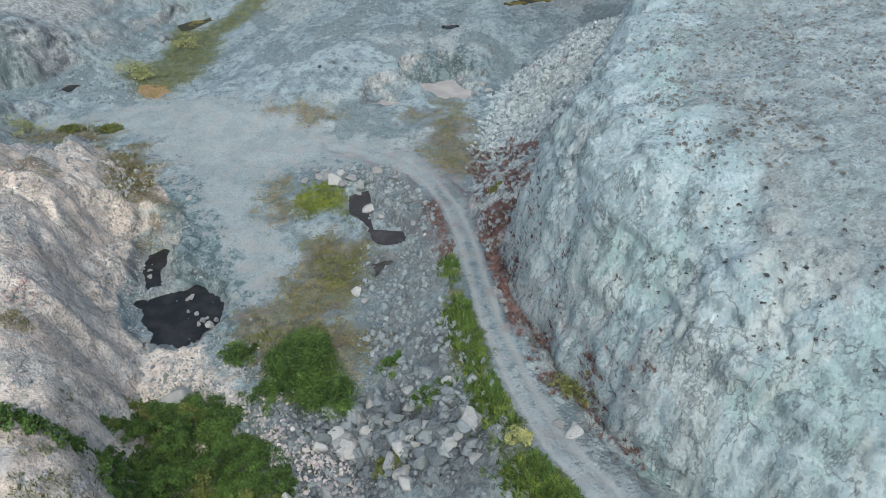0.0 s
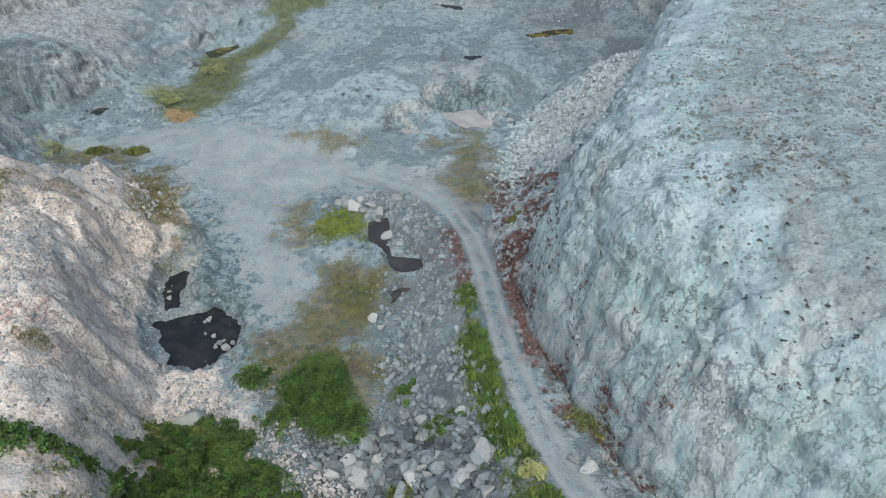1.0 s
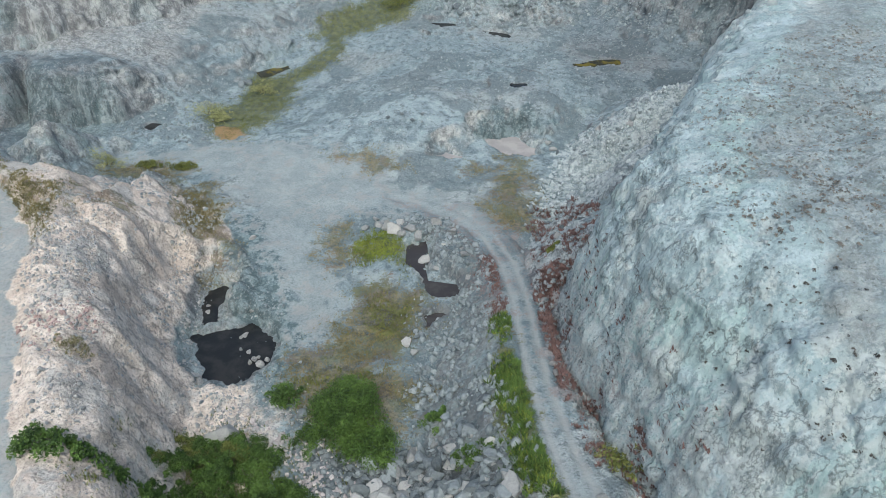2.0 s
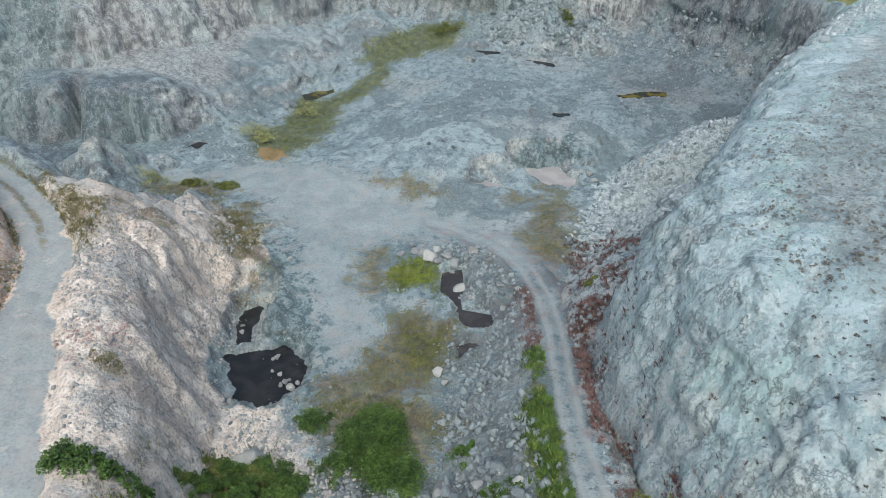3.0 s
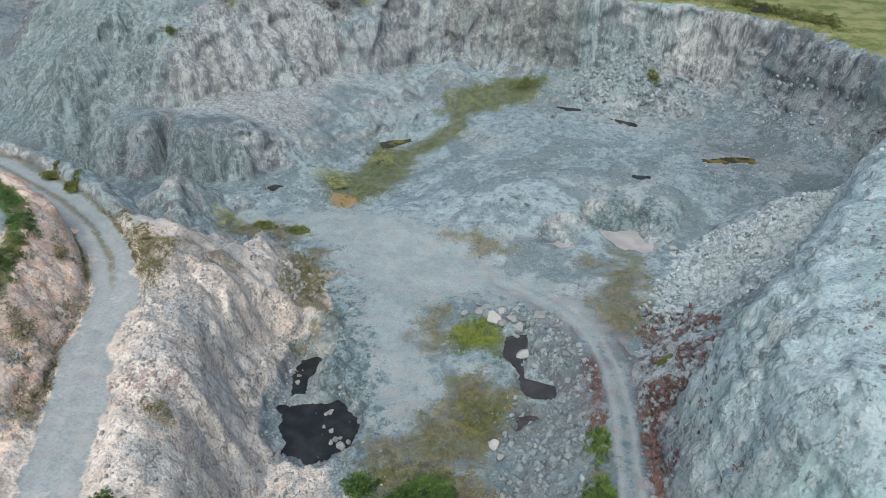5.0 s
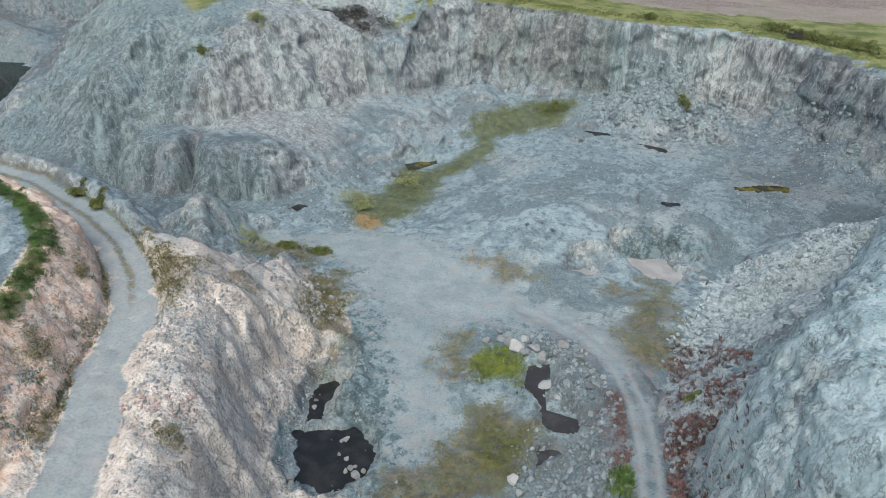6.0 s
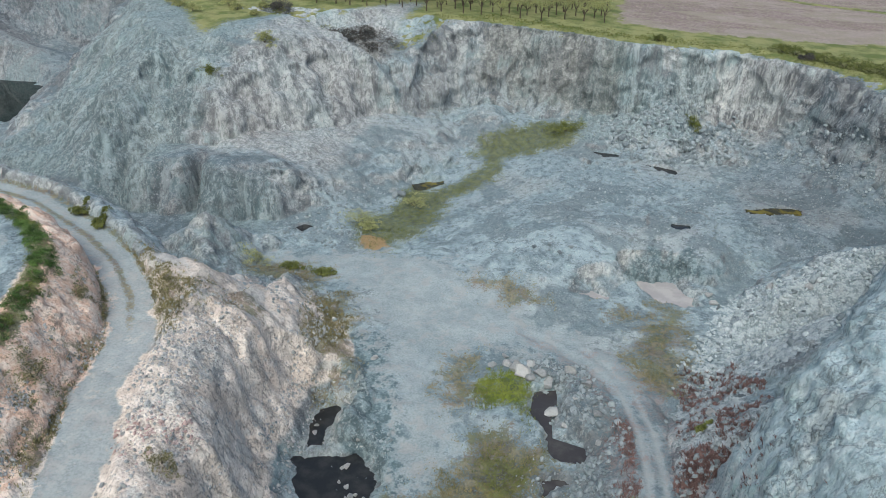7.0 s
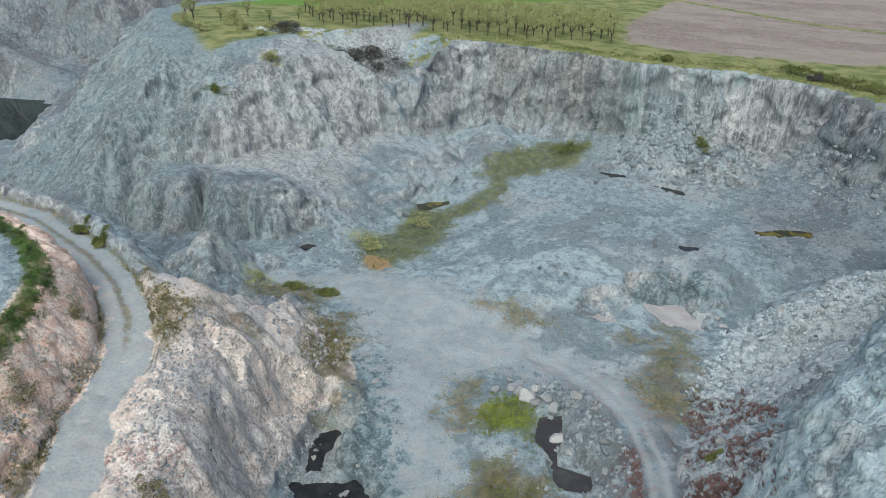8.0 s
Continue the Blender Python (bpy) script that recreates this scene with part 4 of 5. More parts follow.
def spread(poly, n, g, clumps=0.0, ragged=0.0):
    """n random places inside an outline; clumps gathers them in patches."""
    px, py = [p[0] for p in poly], [p[1] for p in poly]
    pad, m = 0.5 + 1.5 * ragged, n * 14
    x, y = g.uniform(min(px) - pad, max(px) + pad, m), g.uniform(min(py) - pad, max(py) + pad, m)
    ok = inside(poly, x, y) + ragged * 2.2 * fbm(x, y, 3, 3, 205) > g.normal(0, 0.5 + 0.3 * ragged, m)
    if clumps:
        ok &= fbm(x, y, 5, 3, 200) > g.normal(0, 0.35, m) / clumps - 0.05
    return x[ok][:n], y[ok][:n]


def dry(x, y):
    keep = np.ones(len(x), bool)
    for line, w in ((TRACK, 1.5), (ROAD, 2.2)):
        keep &= along(line, x, y)[0] > w
    return x[keep], y[keep]


def stones(name, label, poly, n, lo, hi, mat, seed, clumps=0.0, shapes=SMALL_ROCKS, power=3.2, keep_off=True):
    """A scatter of loose stones in one mesh."""
    g = np.random.default_rng(seed)
    x, y = spread(poly, n, g, clumps, 1.0)
    if keep_off:
        x, y = dry(x, y)
    size = 0.03 + 0.85 * (lo + (hi - lo) * g.random(len(x)) ** power)
    z = ground_height(x, y) + size * 0.18
    rot = turns(len(x), g)
    cos, fcs, at = [], [], 0
    kind = g.integers(0, len(shapes), len(x))
    for k, (co, faces) in enumerate(shapes):
        pick = np.flatnonzero(kind == k)
        if not len(pick):
            continue
        v = np.einsum("nij,vj->nvi", rot[pick], co) * size[pick, None, None] + np.stack([x, y, z], 1)[pick, None, :]
        cos.append(v.reshape(-1, 3))
        fcs.append((faces[None] + (np.arange(len(pick)) * len(co))[:, None, None]).reshape(-1, 3) + at)
        at += len(pick) * len(co)
    return tagged(new(name, mesh_of(name, np.concatenate(cos), np.concatenate(fcs), mat)), label, "stones", kind="stuff")


g_boulder = np.random.default_rng(23)
BOULDERS = {}
for key, mat_b in (("grey", MAT_BOULDER), ("pale", MAT_PALE_STONE), ("pink", MAT_PINK_STONE)):
    BOULDERS[key] = [mesh_of("boulder", *rock_shape(3, 16, g_boulder, 0.34, 0.66), mat_b) for _ in range(7)]
BOULDERS["slab"] = [mesh_of("boulder", *rock_shape(3, 10, g_boulder, 0.28, 0.6), MAT_PALE_STONE) for _ in range(7)]


def boulder(x, y, size, tone="grey", label="weathered grey boulder lying among rubble", group="", sink=0.08, name="boulder"):
    size *= 0.8
    me = BOULDERS[tone][int(g_boulder.integers(0, 7))]
    ob = new(name, me)
    z = ground_at(x, y) + size * (0.4 - sink)
    ob.matrix_basis = Matrix.LocRotScale((x, y, z), Euler((g_boulder.normal(0, 0.35), g_boulder.normal(0, 0.35), g_boulder.uniform(0, 6.28))), (size,) * 3)
    return tagged(ob, label, "boulder", group)


def leaf_quads(centres, size, g, lift=0.5, stretch=1.0):
    """Small four-cornered leaves round the given places."""
    n = len(centres)
    nrm = g.normal(size=(n, 3))
    nrm[:, 2] = np.abs(nrm[:, 2]) + lift
    nrm /= np.linalg.norm(nrm, axis=1)[:, None]
    a = np.cross(nrm, g.normal(size=(n, 3)))
    a /= np.linalg.norm(a, axis=1)[:, None]
    b = np.cross(nrm, a)
    s = (np.asarray(size) * g.uniform(0.6, 1.3, n))[:, None]
    co = np.stack([centres + a * s * stretch, centres + b * s * 0.55 + nrm * s * 0.15, centres - a * s * stretch, centres - b * s * 0.55], 1)
    return co.reshape(-1, 3), np.arange(n * 4).reshape(n, 4)


def clump_leaves(centres, radii, per, g, squash=0.75):
    """Leaves on the outer part of many small clumps."""
    n = len(centres)
    d = g.normal(size=(n, per, 3))
    d /= np.linalg.norm(d, axis=2)[:, :, None]
    d[:, :, 2] = np.where(d[:, :, 2] < -0.35, -d[:, :, 2], d[:, :, 2])
    r = radii[:, None] * (0.55 + 0.5 * g.random((n, per)))
    p = centres[:, None, :] + d * r[:, :, None] * np.array([1, 1, squash])
    return p.reshape(-1, 3)


def rod(points, radii, sides=6):
    """A tapered, bent stem."""
    pts = np.array(points, float)
    ang = np.arange(sides) * 2 * np.pi / sides
    co = []
    for i, p in enumerate(pts):
        t = pts[min(i + 1, len(pts) - 1)] - pts[max(i - 1, 0)]
        t /= np.linalg.norm(t)
        u = np.cross(t, (0.31, 0.9, 0.2))
        u /= np.linalg.norm(u)
        v = np.cross(t, u)
        co.append(p + radii[i] * (np.cos(ang)[:, None] * u + np.sin(ang)[:, None] * v))
    faces = []
    for i in range(len(pts) - 1):
        for k in range(sides):
            a, b = i * sides + k, i * sides + (k + 1) % sides
            faces.append((a, b, b + sides, a + sides))
    return np.concatenate(co), np.array(faces)


def limb_points(g, start, way, length, n=4, bend=0.18):
    pts, p, w = [np.array(start, float)], np.array(start, float), np.array(way, float)
    for _ in range(n):
        w = w / np.linalg.norm(w) + g.normal(0, bend, 3)
        p = p + w / np.linalg.norm(w) * length / n
        pts.append(p)
    return pts


def make_bush(name, x, y, rx, ry, h, mat, seed, label, category="bush", clumps=40, per=60, leaf=0.13, ragged=0.3, group=""):
    """A bush of several stems under a crown of small leaves; it stands at its base."""
    g = np.random.default_rng(seed)
    z0 = ground_at(x, y)
    root = new(name)
    root.location = (x, y, z0 - 0.05)
    tagged(root, label, category, group)
    for i in range(5):
        a = g.uniform(0, 6.28)
        pts = limb_points(g, (0.15 * math.cos(a), 0.15 * math.sin(a), 0), (rx * 0.6 * math.cos(a), ry * 0.6 * math.sin(a), h * 0.9), h * 0.8)
        part("stem", mesh_of("stem", *rod(pts, [0.05, 0.04, 0.03, 0.02, 0.01], 5), MAT_BARK, True), root)
    a, r = g.uniform(0, 6.28, clumps), np.sqrt(g.random(clumps))
    cx, cy = rx * r * np.cos(a) * (1 + ragged * g.normal(size=clumps)), ry * r * np.sin(a) * (1 + ragged * g.normal(size=clumps))
    lift = ground_height(x + cx, y + cy) - z0
    top = h * np.sqrt(np.clip(1 - 0.75 * r * r, 0.15, 1)) * g.uniform(0.55, 1.05, clumps)
    c = np.stack([cx, cy, lift + top * g.uniform(0.45, 0.9, clumps)], 1)
    p = clump_leaves(c, g.uniform(0.22, 0.45, clumps) * (rx + ry + h) / 3 ** 0.9, per, g)
    p[:, 2] = np.maximum(p[:, 2], 0.03 + np.repeat(lift, per))
    part("crown", mesh_of("crown", *leaf_quads(p, leaf, g), mat), root)
    return root


def make_thicket(name, poly, h, mat, seed, label, clumps, per, leaf, parent_xy, ceiling_z=5.5):
    """A broad tangle of bushes grown into one mass over an outline."""
    g = np.random.default_rng(seed)
    x0, y0 = parent_xy
    z0 = ground_at(x0, y0)
    root = new(name)
    root.location = (x0, y0, z0)
    tagged(root, label, "bush")
    x, y = spread(poly, clumps, g, 0.0, 0.8)
    low = (ground_height(x, y) < ceiling_z) & (inside(poly, x, y) + 1.6 * fbm(x, y, 3.0, 3, 215) > 0.0)
    x, y = x[low], y[low]
    edge = np.clip(inside(poly, x, y) / 2.5, 0.15, 1)
    edge *= np.clip(0.75 + 1.3 * fbm(x, y, 3.2, 3, 210), 0.2, 1.3)
    z = ground_height(x, y) + h * edge * (0.3 + 0.6 * g.random(len(x)))
    c = np.stack([x - x0, y - y0, z - z0], 1)
    light = fbm(x, y, 5, 3, 220) + g.normal(0, 0.12, len(x)) > 0.3
    for pick, tone, words in ((~light, mat, ""), (light, MAT_LEAF_GRASS, "lighter yellow-green growth")):
        p = clump_leaves(c[pick], g.uniform(0.25, 0.75, int(pick.sum())), per, g, 0.7)
        part("crown", mesh_of("crown", *leaf_quads(p, leaf, g), tone), root, words)
    for i in range(14):
        k = int(g.integers(0, len(x)))
        base = np.array([c[k, 0], c[k, 1], ground_at(x[k], y[k]) - z0 - 0.05])
        pts = limb_points(g, base, g.normal(0, 0.5, 3) + (0, 0, 1.3), h * edge[k] * 1.1)
        part("stem", mesh_of("stem", *rod(pts, [0.05, 0.04, 0.03, 0.02, 0.01], 5), MAT_BARK, True), root)
    return root


def make_tree(name, seed, h, spreadw, mat, leaves, leaf, label, group=""):
    """A small tree: trunk, limbs and an open crown. Built at the origin."""
    g = np.random.default_rng(seed)
    root = new(name)
    tagged(root, label, "tree", group)
    fork = h * 0.32
    part("trunk", mesh_of("trunk", *rod([(0, 0, -0.3), (0.03, 0.02, fork * 0.5), (0.05, -0.03, fork)], [0.17, 0.13, 0.11], 8), MAT_BARK, True), root)
    tips = []
    for i in range(6):
        a = i * 1.047 + g.normal(0, 0.25)
        pts = limb_points(g, (0.04, -0.02, fork - 0.08), (spreadw * 0.75 * math.cos(a), spreadw * 0.75 * math.sin(a), h * 0.75), h * 0.66, 4, 0.14)
        part("limb", mesh_of("limb", *rod(pts, [0.085, 0.065, 0.045, 0.03, 0.012], 5), MAT_BARK, True), root)
        tips += [pts[2], pts[3], pts[4], (pts[3] + pts[4]) / 2 + g.normal(0, 0.3, 3), pts[4] + g.normal(0, 0.35, 3), pts[3] + g.normal(0, 0.45, 3)]
    tips = np.array(tips)
    p = clump_leaves(tips, g.uniform(0.35, 0.75, len(tips)) * h / 4.5, leaves // len(tips), g, 0.9)
    part("crown", mesh_of("crown", *leaf_quads(p, leaf, g, 0.2), mat), root)
    return root


def tufts(name, label, polys, n, height, mat, seed, blades=5, clumps=0.0, width=0.03, lean=0.45, keep_off=True, above=-50, ragged=2.0, girth=0.09):
    """Many tufts of thin blades, one mesh."""
    g = np.random.default_rng(seed)
    xs, ys = [], []
    total = sum(abs(area(p)) for p in polys)
    for p in polys:
        x, y = spread(p, max(3, int(n * abs(area(p)) / total)), g, clumps, ragged)
        xs.append(x)
        ys.append(y)
    x, y = np.concatenate(xs), np.concatenate(ys)
    if keep_off:
        x, y = dry(x, y)
    high = ground_height(x, y) > above
    x, y = x[high], y[high]
    m = len(x)
    base = np.repeat(np.stack([x, y, ground_height(x, y) - 0.03], 1), blades, 0)
    base[:, :2] += g.normal(0, girth, (m * blades, 2))
    hgt = np.repeat(height * g.uniform(0.5, 1.3, m), blades) * g.uniform(0.6, 1.1, m * blades)
    a = g.uniform(0, 6.28, m * blades)
    w = np.stack([np.cos(a), np.sin(a), np.zeros(m * blades)], 1) * (width * g.uniform(0.7, 1.4, m * blades))[:, None]
    tip = base + np.stack([-np.sin(a) * hgt * lean, np.cos(a) * hgt * lean, hgt], 1) + g.normal(0, 0.03, (m * blades, 3))
    co = np.stack([base - w, base + w, tip], 1).reshape(-1, 3)
    return tagged(new(name, mesh_of(name, co, np.arange(len(co)).reshape(-1, 3), mat)), label, "grass", kind="stuff")


def cushions(name, label, poly, n, lo, hi, mat, seed, per=26, clumps=1.0):
    """Low round cushions of dry twigs and leaves, one mesh."""
    g = np.random.default_rng(seed)
    x, y = spread(poly, n, g, clumps, 1.0)
    r = lo + (hi - lo) * g.random(len(x)) ** 2
    c = np.stack([x, y, ground_height(x, y) + 0.3 * r], 1)
    p = clump_leaves(c, r, per, g, 0.6)
    return tagged(new(name, mesh_of(name, *leaf_quads(p, np.repeat(r, per) * 0.42, g), mat)), label, "plants", kind="stuff")


def area(poly):
    return 0.5 * sum(ax * by - bx * ay for (ax, ay), (bx, by) in zip(poly, poly[1:] + poly[:1]))


# ---- rubble and boulders ----
stones("gully_rubble", "grey and whitish angular rubble filling the gully", GULLY, 1500, 0.08, 0.5, MAT_BOULDER, 301, 1.2, SMALL_ROCKS + MID_ROCKS, 2.0)
stones("whitish_rubble", "pinkish-white broken stones between the thickets", PINK_RUBBLE, 800, 0.07, 0.36, MAT_WHITE_STONE, 319, 0.0, SMALL_ROCKS + MID_ROCKS, 1.6)
stones("slope_rubble", "loose grey stones on the fill slope below the track", FILL_SLOPE, 2300, 0.04, 0.62, MAT_STONE, 302, 1.2, SMALL_ROCKS + MID_ROCKS, 5.0)
stones("bank_rubble", "grey stones on the banks of the murky pools", POOL_BANKS, 1900, 0.04, 0.55, MAT_STONE, 303, 1.0, SMALL_ROCKS + MID_ROCKS, 5.0)
stones("hill_foot_rubble", "broken stones at the foot of the rock face", HILL_FOOT, 1700, 0.05, 0.5, MAT_STONE, 304, 1.5)
stones("scree", "pale loose scree with scattered larger blocks", SCREE_FAN, 7500, 0.03, 0.5, MAT_SCREE, 305, 0.3, power=5.5)
stones("scree_blocks", "grey blocks among the scree", SCREE_FAN, 170, 0.3, 0.8, MAT_STONE, 306, 0.3, MID_ROCKS)
stones("talus", "broken rock heaped below the far quarry wall", TALUS, 2400, 0.08, 0.85, MAT_STONE, 307, 0.8, SMALL_ROCKS, 4.0)
stones("talus_east", "broken rock below the eastern quarry wall", TALUS_EAST, 1100, 0.08, 0.65, MAT_STONE, 308, 0.5, power=4.5)
stones("shore_stones", "stones on the shore of the dark pool", POOL_SHORE, 1100, 0.06, 0.34, MAT_STONE, 309, 0.5)
stones("gully_head_stones", "pale stones on the ground beside the thicket", FORE_FLOOR, 700, 0.06, 0.34, MAT_PALE_STONE, 310, 0.3)
stones("terrace_stones", "small stones strewn over the raised quarry floor", TERRACE_TOP, 1700, 0.05, 0.34, MAT_STONE, 311, 0.7)
stones("west_floor_stones", "small stones by the drain", WEST_FLOOR, 500, 0.07, 0.45, MAT_STONE, 312, 0.4)
stones("roadside_stones", "small stones along the gravel road", ROADSIDE, 1900, 0.04, 0.24, MAT_PALE_STONE, 313, 0.2)
stones("spur_stones", "pale pinkish stones on the spur", SPUR_AREA, 2600, 0.04, 0.32, MAT_PALE_STONE, 314, 0.4)
stones("spur_foot_stones", "fallen stones at the foot of the pale spur", SPUR_FOOT, 1800, 0.04, 0.34, MAT_PALE_STONE, 315, 0.3)
stones("spur_end_stones", "stones on the heap at the end of the spur", SPUR_END, 1800, 0.05, 0.36, MAT_STONE, 316, 0.5)
stones("pink_rubble", "pinkish broken stones at the edge of the spur", [(-36.9, 38.7), (-34.5, 41.8), (-32.3, 40.6), (-35.3, 37.3)], 160, 0.08, 0.35, MAT_PINK_STONE, 317, 0.2)
stones("face_stones", "loose stones lodged on the rounded rock hill", [(14, 58), (13.6, 46), (15.5, 40), (18, 34), (24, 29), (32, 26), (36, 50), (30, 70), (22, 66)], 1700, 0.03, 0.26, MAT_STONE, 318, 0.9, power=4.5)

# boulders one by one: the pile in the gully
g_place = np.random.default_rng(5)
bx, by = spread([(-9, 39), (-2, 38), (1, 33.5), (2.6, 27), (-2, 27.5), (-7, 31.5), (-10.5, 35.5)], 230, g_place)
for px, py in zip(bx, by):
    pale_one = g_place.random() < 0.22
    boulder(px, py, 0.5 + 0.85 * g_place.random() ** 1.8, "pale" if pale_one else "grey", "rounded whitish boulder in the gully pile" if pale_one else "rounded blue-grey boulder in the gully pile", "boulders in the gully")
for px, py, s, tone, label in (
        (-10.4, 34.6, 1.35, "grey", "large dark grey boulder in the gully pile"), (-5.4, 33.2, 1.25, "grey", "large bluish boulder in the gully pile"),
        (-9.1, 29.6, 1.3, "slab", "flat whitish slab at the gully mouth"), (-12.4, 29.4, 0.95, "slab", "whitish block beside the thicket"),
        (-6.4, 35.2, 0.75, "pale", "smooth pale boulder on the gully pile"), (-3.2, 32.4, 1.0, "grey", "grey boulder in the gully pile"),
        (-17.2, 42.3, 1.0, "grey", "grey boulder with lichen by the small bush"), (-9.6, 41.6, 0.7, "pale", "pale boulder standing in the bush"),
        (8.7, 27.9, 0.85, "pale", "white boulder on the verge of the track"), (7.9, 28.9, 0.6, "pale", "white boulder on the verge of the track"),
        (11.0, 26.0, 0.55, "grey", "grey boulder below the rock face"), (5.4, 44.6, 0.6, "pale", "white boulder by the track"), (5.5, 43.2, 0.5, "pale", "white boulder by the track")):
    boulder(px, py, s, tone, label, "boulders in the gully" if px < 5 and py < 40 else "")
boulder(-23.2, 38.6, 2.3, "slab", "big pale block of rock beside the thicket", sink=0.2)
for px, py, s in ((-15.6, 73.2, 0.8), (-17, 72.3, 0.65), (-12.3, 70.8, 0.95), (-11.2, 71.8, 0.85), (-8.2, 73.5, 0.75), (-9.0, 67.2, 1.05), (-5.9, 71.5, 0.7), (-14.2, 72.2, 0.9),
                  (-13.2, 71.4, 1.0), (-10.2, 70.9, 0.7), (-7.2, 64.7, 0.55), (-12.9, 73.6, 0.6), (-4.2, 66.4, 0.6), (-3.4, 62.8, 0.5), (-6.6, 67.8, 0.45), (-8.9, 52.2, 0.7), (-8.0, 51.3, 0.5), (-16.2, 74.8, 0.5)):
    boulder(px, py, s * 1.3, "pale", "pale boulder at the edge of the murky pool", "boulders by the murky pool")
for px, py, s in ((-27.1, 54.3, 0.6), (-27.5, 54.0, 0.4), (-25.9, 51.9, 0.45), (-25.0, 50.9, 0.6), (-24.3, 50.4, 0.65), (-23.7, 49.9, 0.6), (-23.6, 51.0, 0.5), (-26.9, 52.2, 0.3), (-25.3, 50.4, 0.45), (-24.6, 51.3, 0.4), (-29.6, 46.6, 0.9), (-28.6, 45.9, 0.8), (-27.2, 57.4, 0.7), (-26.6, 57.0, 0.4), (-32.6, 57.6, 0.4), (-33.0, 58.8, 0.35), (-32.2, 63.2, 0.6), (-31.4, 62.9, 0.7)):
    ob = boulder(px, py, s, "pale", "pale grey stone standing in the dark pool", "stones in the dark pool", sink=0.0)
    ob.location.z = max(ob.location.z, -3.2 + s * 0.15)
for px, py, s in ((6.8, 95.6, 1.0), (6.2, 97.3, 0.8), (7.6, 94.6, 0.7), (13.5, 98, 0.9), (11.2, 92.5, 0.7), (17.5, 95, 0.8), (20.4, 101.2, 0.7), (9.1, 88.2, 0.6), (15.6, 88.2, 0.7), (7.2, 70.6, 0.7), (6.6, 66.2, 0.8), (8.4, 72.5, 0.6), (9.0, 68.0, 0.75)):
    boulder(px, py, s, "pale" if s > 0.75 else "grey", "block of rock on the scree", "blocks on the scree")
for px, py, s in ((-47.6, 117.4, 1.4), (-48.9, 116.5, 1.0), (-14.6, 98.2, 0.6), (-16.4, 99.0, 0.5), (-13.2, 99.4, 0.55), (-18.4, 98, 0.5), (-5.4, 104.5, 0.6), (-8.3, 103.6, 0.5), (-2.2, 105.8, 0.45), (3.6, 148.2, 1.2), (-9.6, 143.6, 1.1), (-12.1, 144.9, 1.3), (-7.4, 146.3, 1.0), (30.2, 131.4, 1.2), (28.4, 133.8, 0.8)):
    boulder(px, py, s, "grey", "grey boulder on the quarry floor", "boulders on the quarry floor")
for px, py, s in ((-33.6, 63.4, 0.5), (-32.0, 65.2, 0.6), (-31.2, 63.9, 0.55), (-32.6, 66.8, 0.5), (-30.9, 69.3, 0.6), (-34.2, 62.2, 0.4)):
    boulder(px, py, s, "pale", "pale stone beside the dark inlet", "stones by the inlet")
for px, py, s in ((0.3, 97.6, 0.55), (-0.2, 97.1, 0.35)):
    ob = boulder(px, py, s, "grey", "dark wet rock in the pale puddle", sink=0.1)

# ---- bushes and thickets ----
BIG_BUSH = [(-26.4, 29), (-26.8, 34.5), (-26.4, 38.4), (-22.5, 39.4), (-19.2, 38.2), (-16.4, 36.7), (-14.9, 34.2), (-12.3, 32.2), (-12, 29), (-15, 25), (-19.8, 22), (-23.5, 22.5), (-25.5, 25.5)]
MID_BUSH = [(-16.8, 46.6), (-14.7, 47.6), (-12.4, 47.2), (-10.5, 42.7), (-8.7, 40.8), (-9.2, 38.3), (-12.1, 37.6), (-14.3, 39.6), (-15.6, 43.1)]
make_thicket("thicket", BIG_BUSH, 2.4, MAT_LEAF, 401, "dense dark green thicket of low bushes in the gully", 1000, 130, 0.095, (-19, 31))
make_thicket("hedge", GRASSES[3], 0.7, MAT_LEAF, 608, "strip of fresh green weeds along the top of the orange bank", 420, 90, 0.07, (-57, 50), 30)
make_bush("bush", -13.1, 42.2, 2.5, 3.2, 3.0, MAT_LEAF, 402, "rounded dense dark green bush on mossy ground", clumps=150, per=170, leaf=0.10, ragged=0.16)
make_bush("bush", -10.2, 38.6, 2.1, 2.0, 1.6, MAT_LEAF, 427, "dark green bush running down among the boulders", clumps=70, per=120, leaf=0.10, ragged=0.3)
make_bush("bush", -15.6, 39.6, 1.6, 1.3, 0.9, MAT_LEAF, 428, "low dark green bush beside whitish rubble", clumps=36, per=80, leaf=0.10, ragged=0.4)
make_bush("bush", -19.4, 44.0, 1.3, 1.3, 1.3, MAT_LEAF, 403, "small olive-green bush beside a boulder", clumps=26, per=60)
make_bush("bush", -26.8, 28.3, 1.6, 1.2, 1.0, MAT_LEAF, 404, "green bush at the lip of the pale spur", clumps=30, per=60)
make_bush("bush", -32.8, 37.2, 1.3, 1.0, 0.9, MAT_LEAF_DRY, 405, "low green bush at the edge of the spur", clumps=22, per=36, leaf=0.08, ragged=0.4)
make_bush("bush", -29.5, 27.5, 1.6, 1.3, 1.2, MAT_LEAF, 406, "low dark green bush between road and spur", clumps=30, per=60)
make_bush("bush", -58.5, 86.2, 2.0, 1.6, 1.9, MAT_LEAF_YOUNG, 407, "light green willow bush on the quarry floor", clumps=40, per=24, leaf=0.11, ragged=0.45)
make_bush("bush", -52.6, 87.2, 2.2, 1.1, 0.7, MAT_LEAF_GRASS, 408, "low mossy shrub on the quarry floor", clumps=26, per=50)
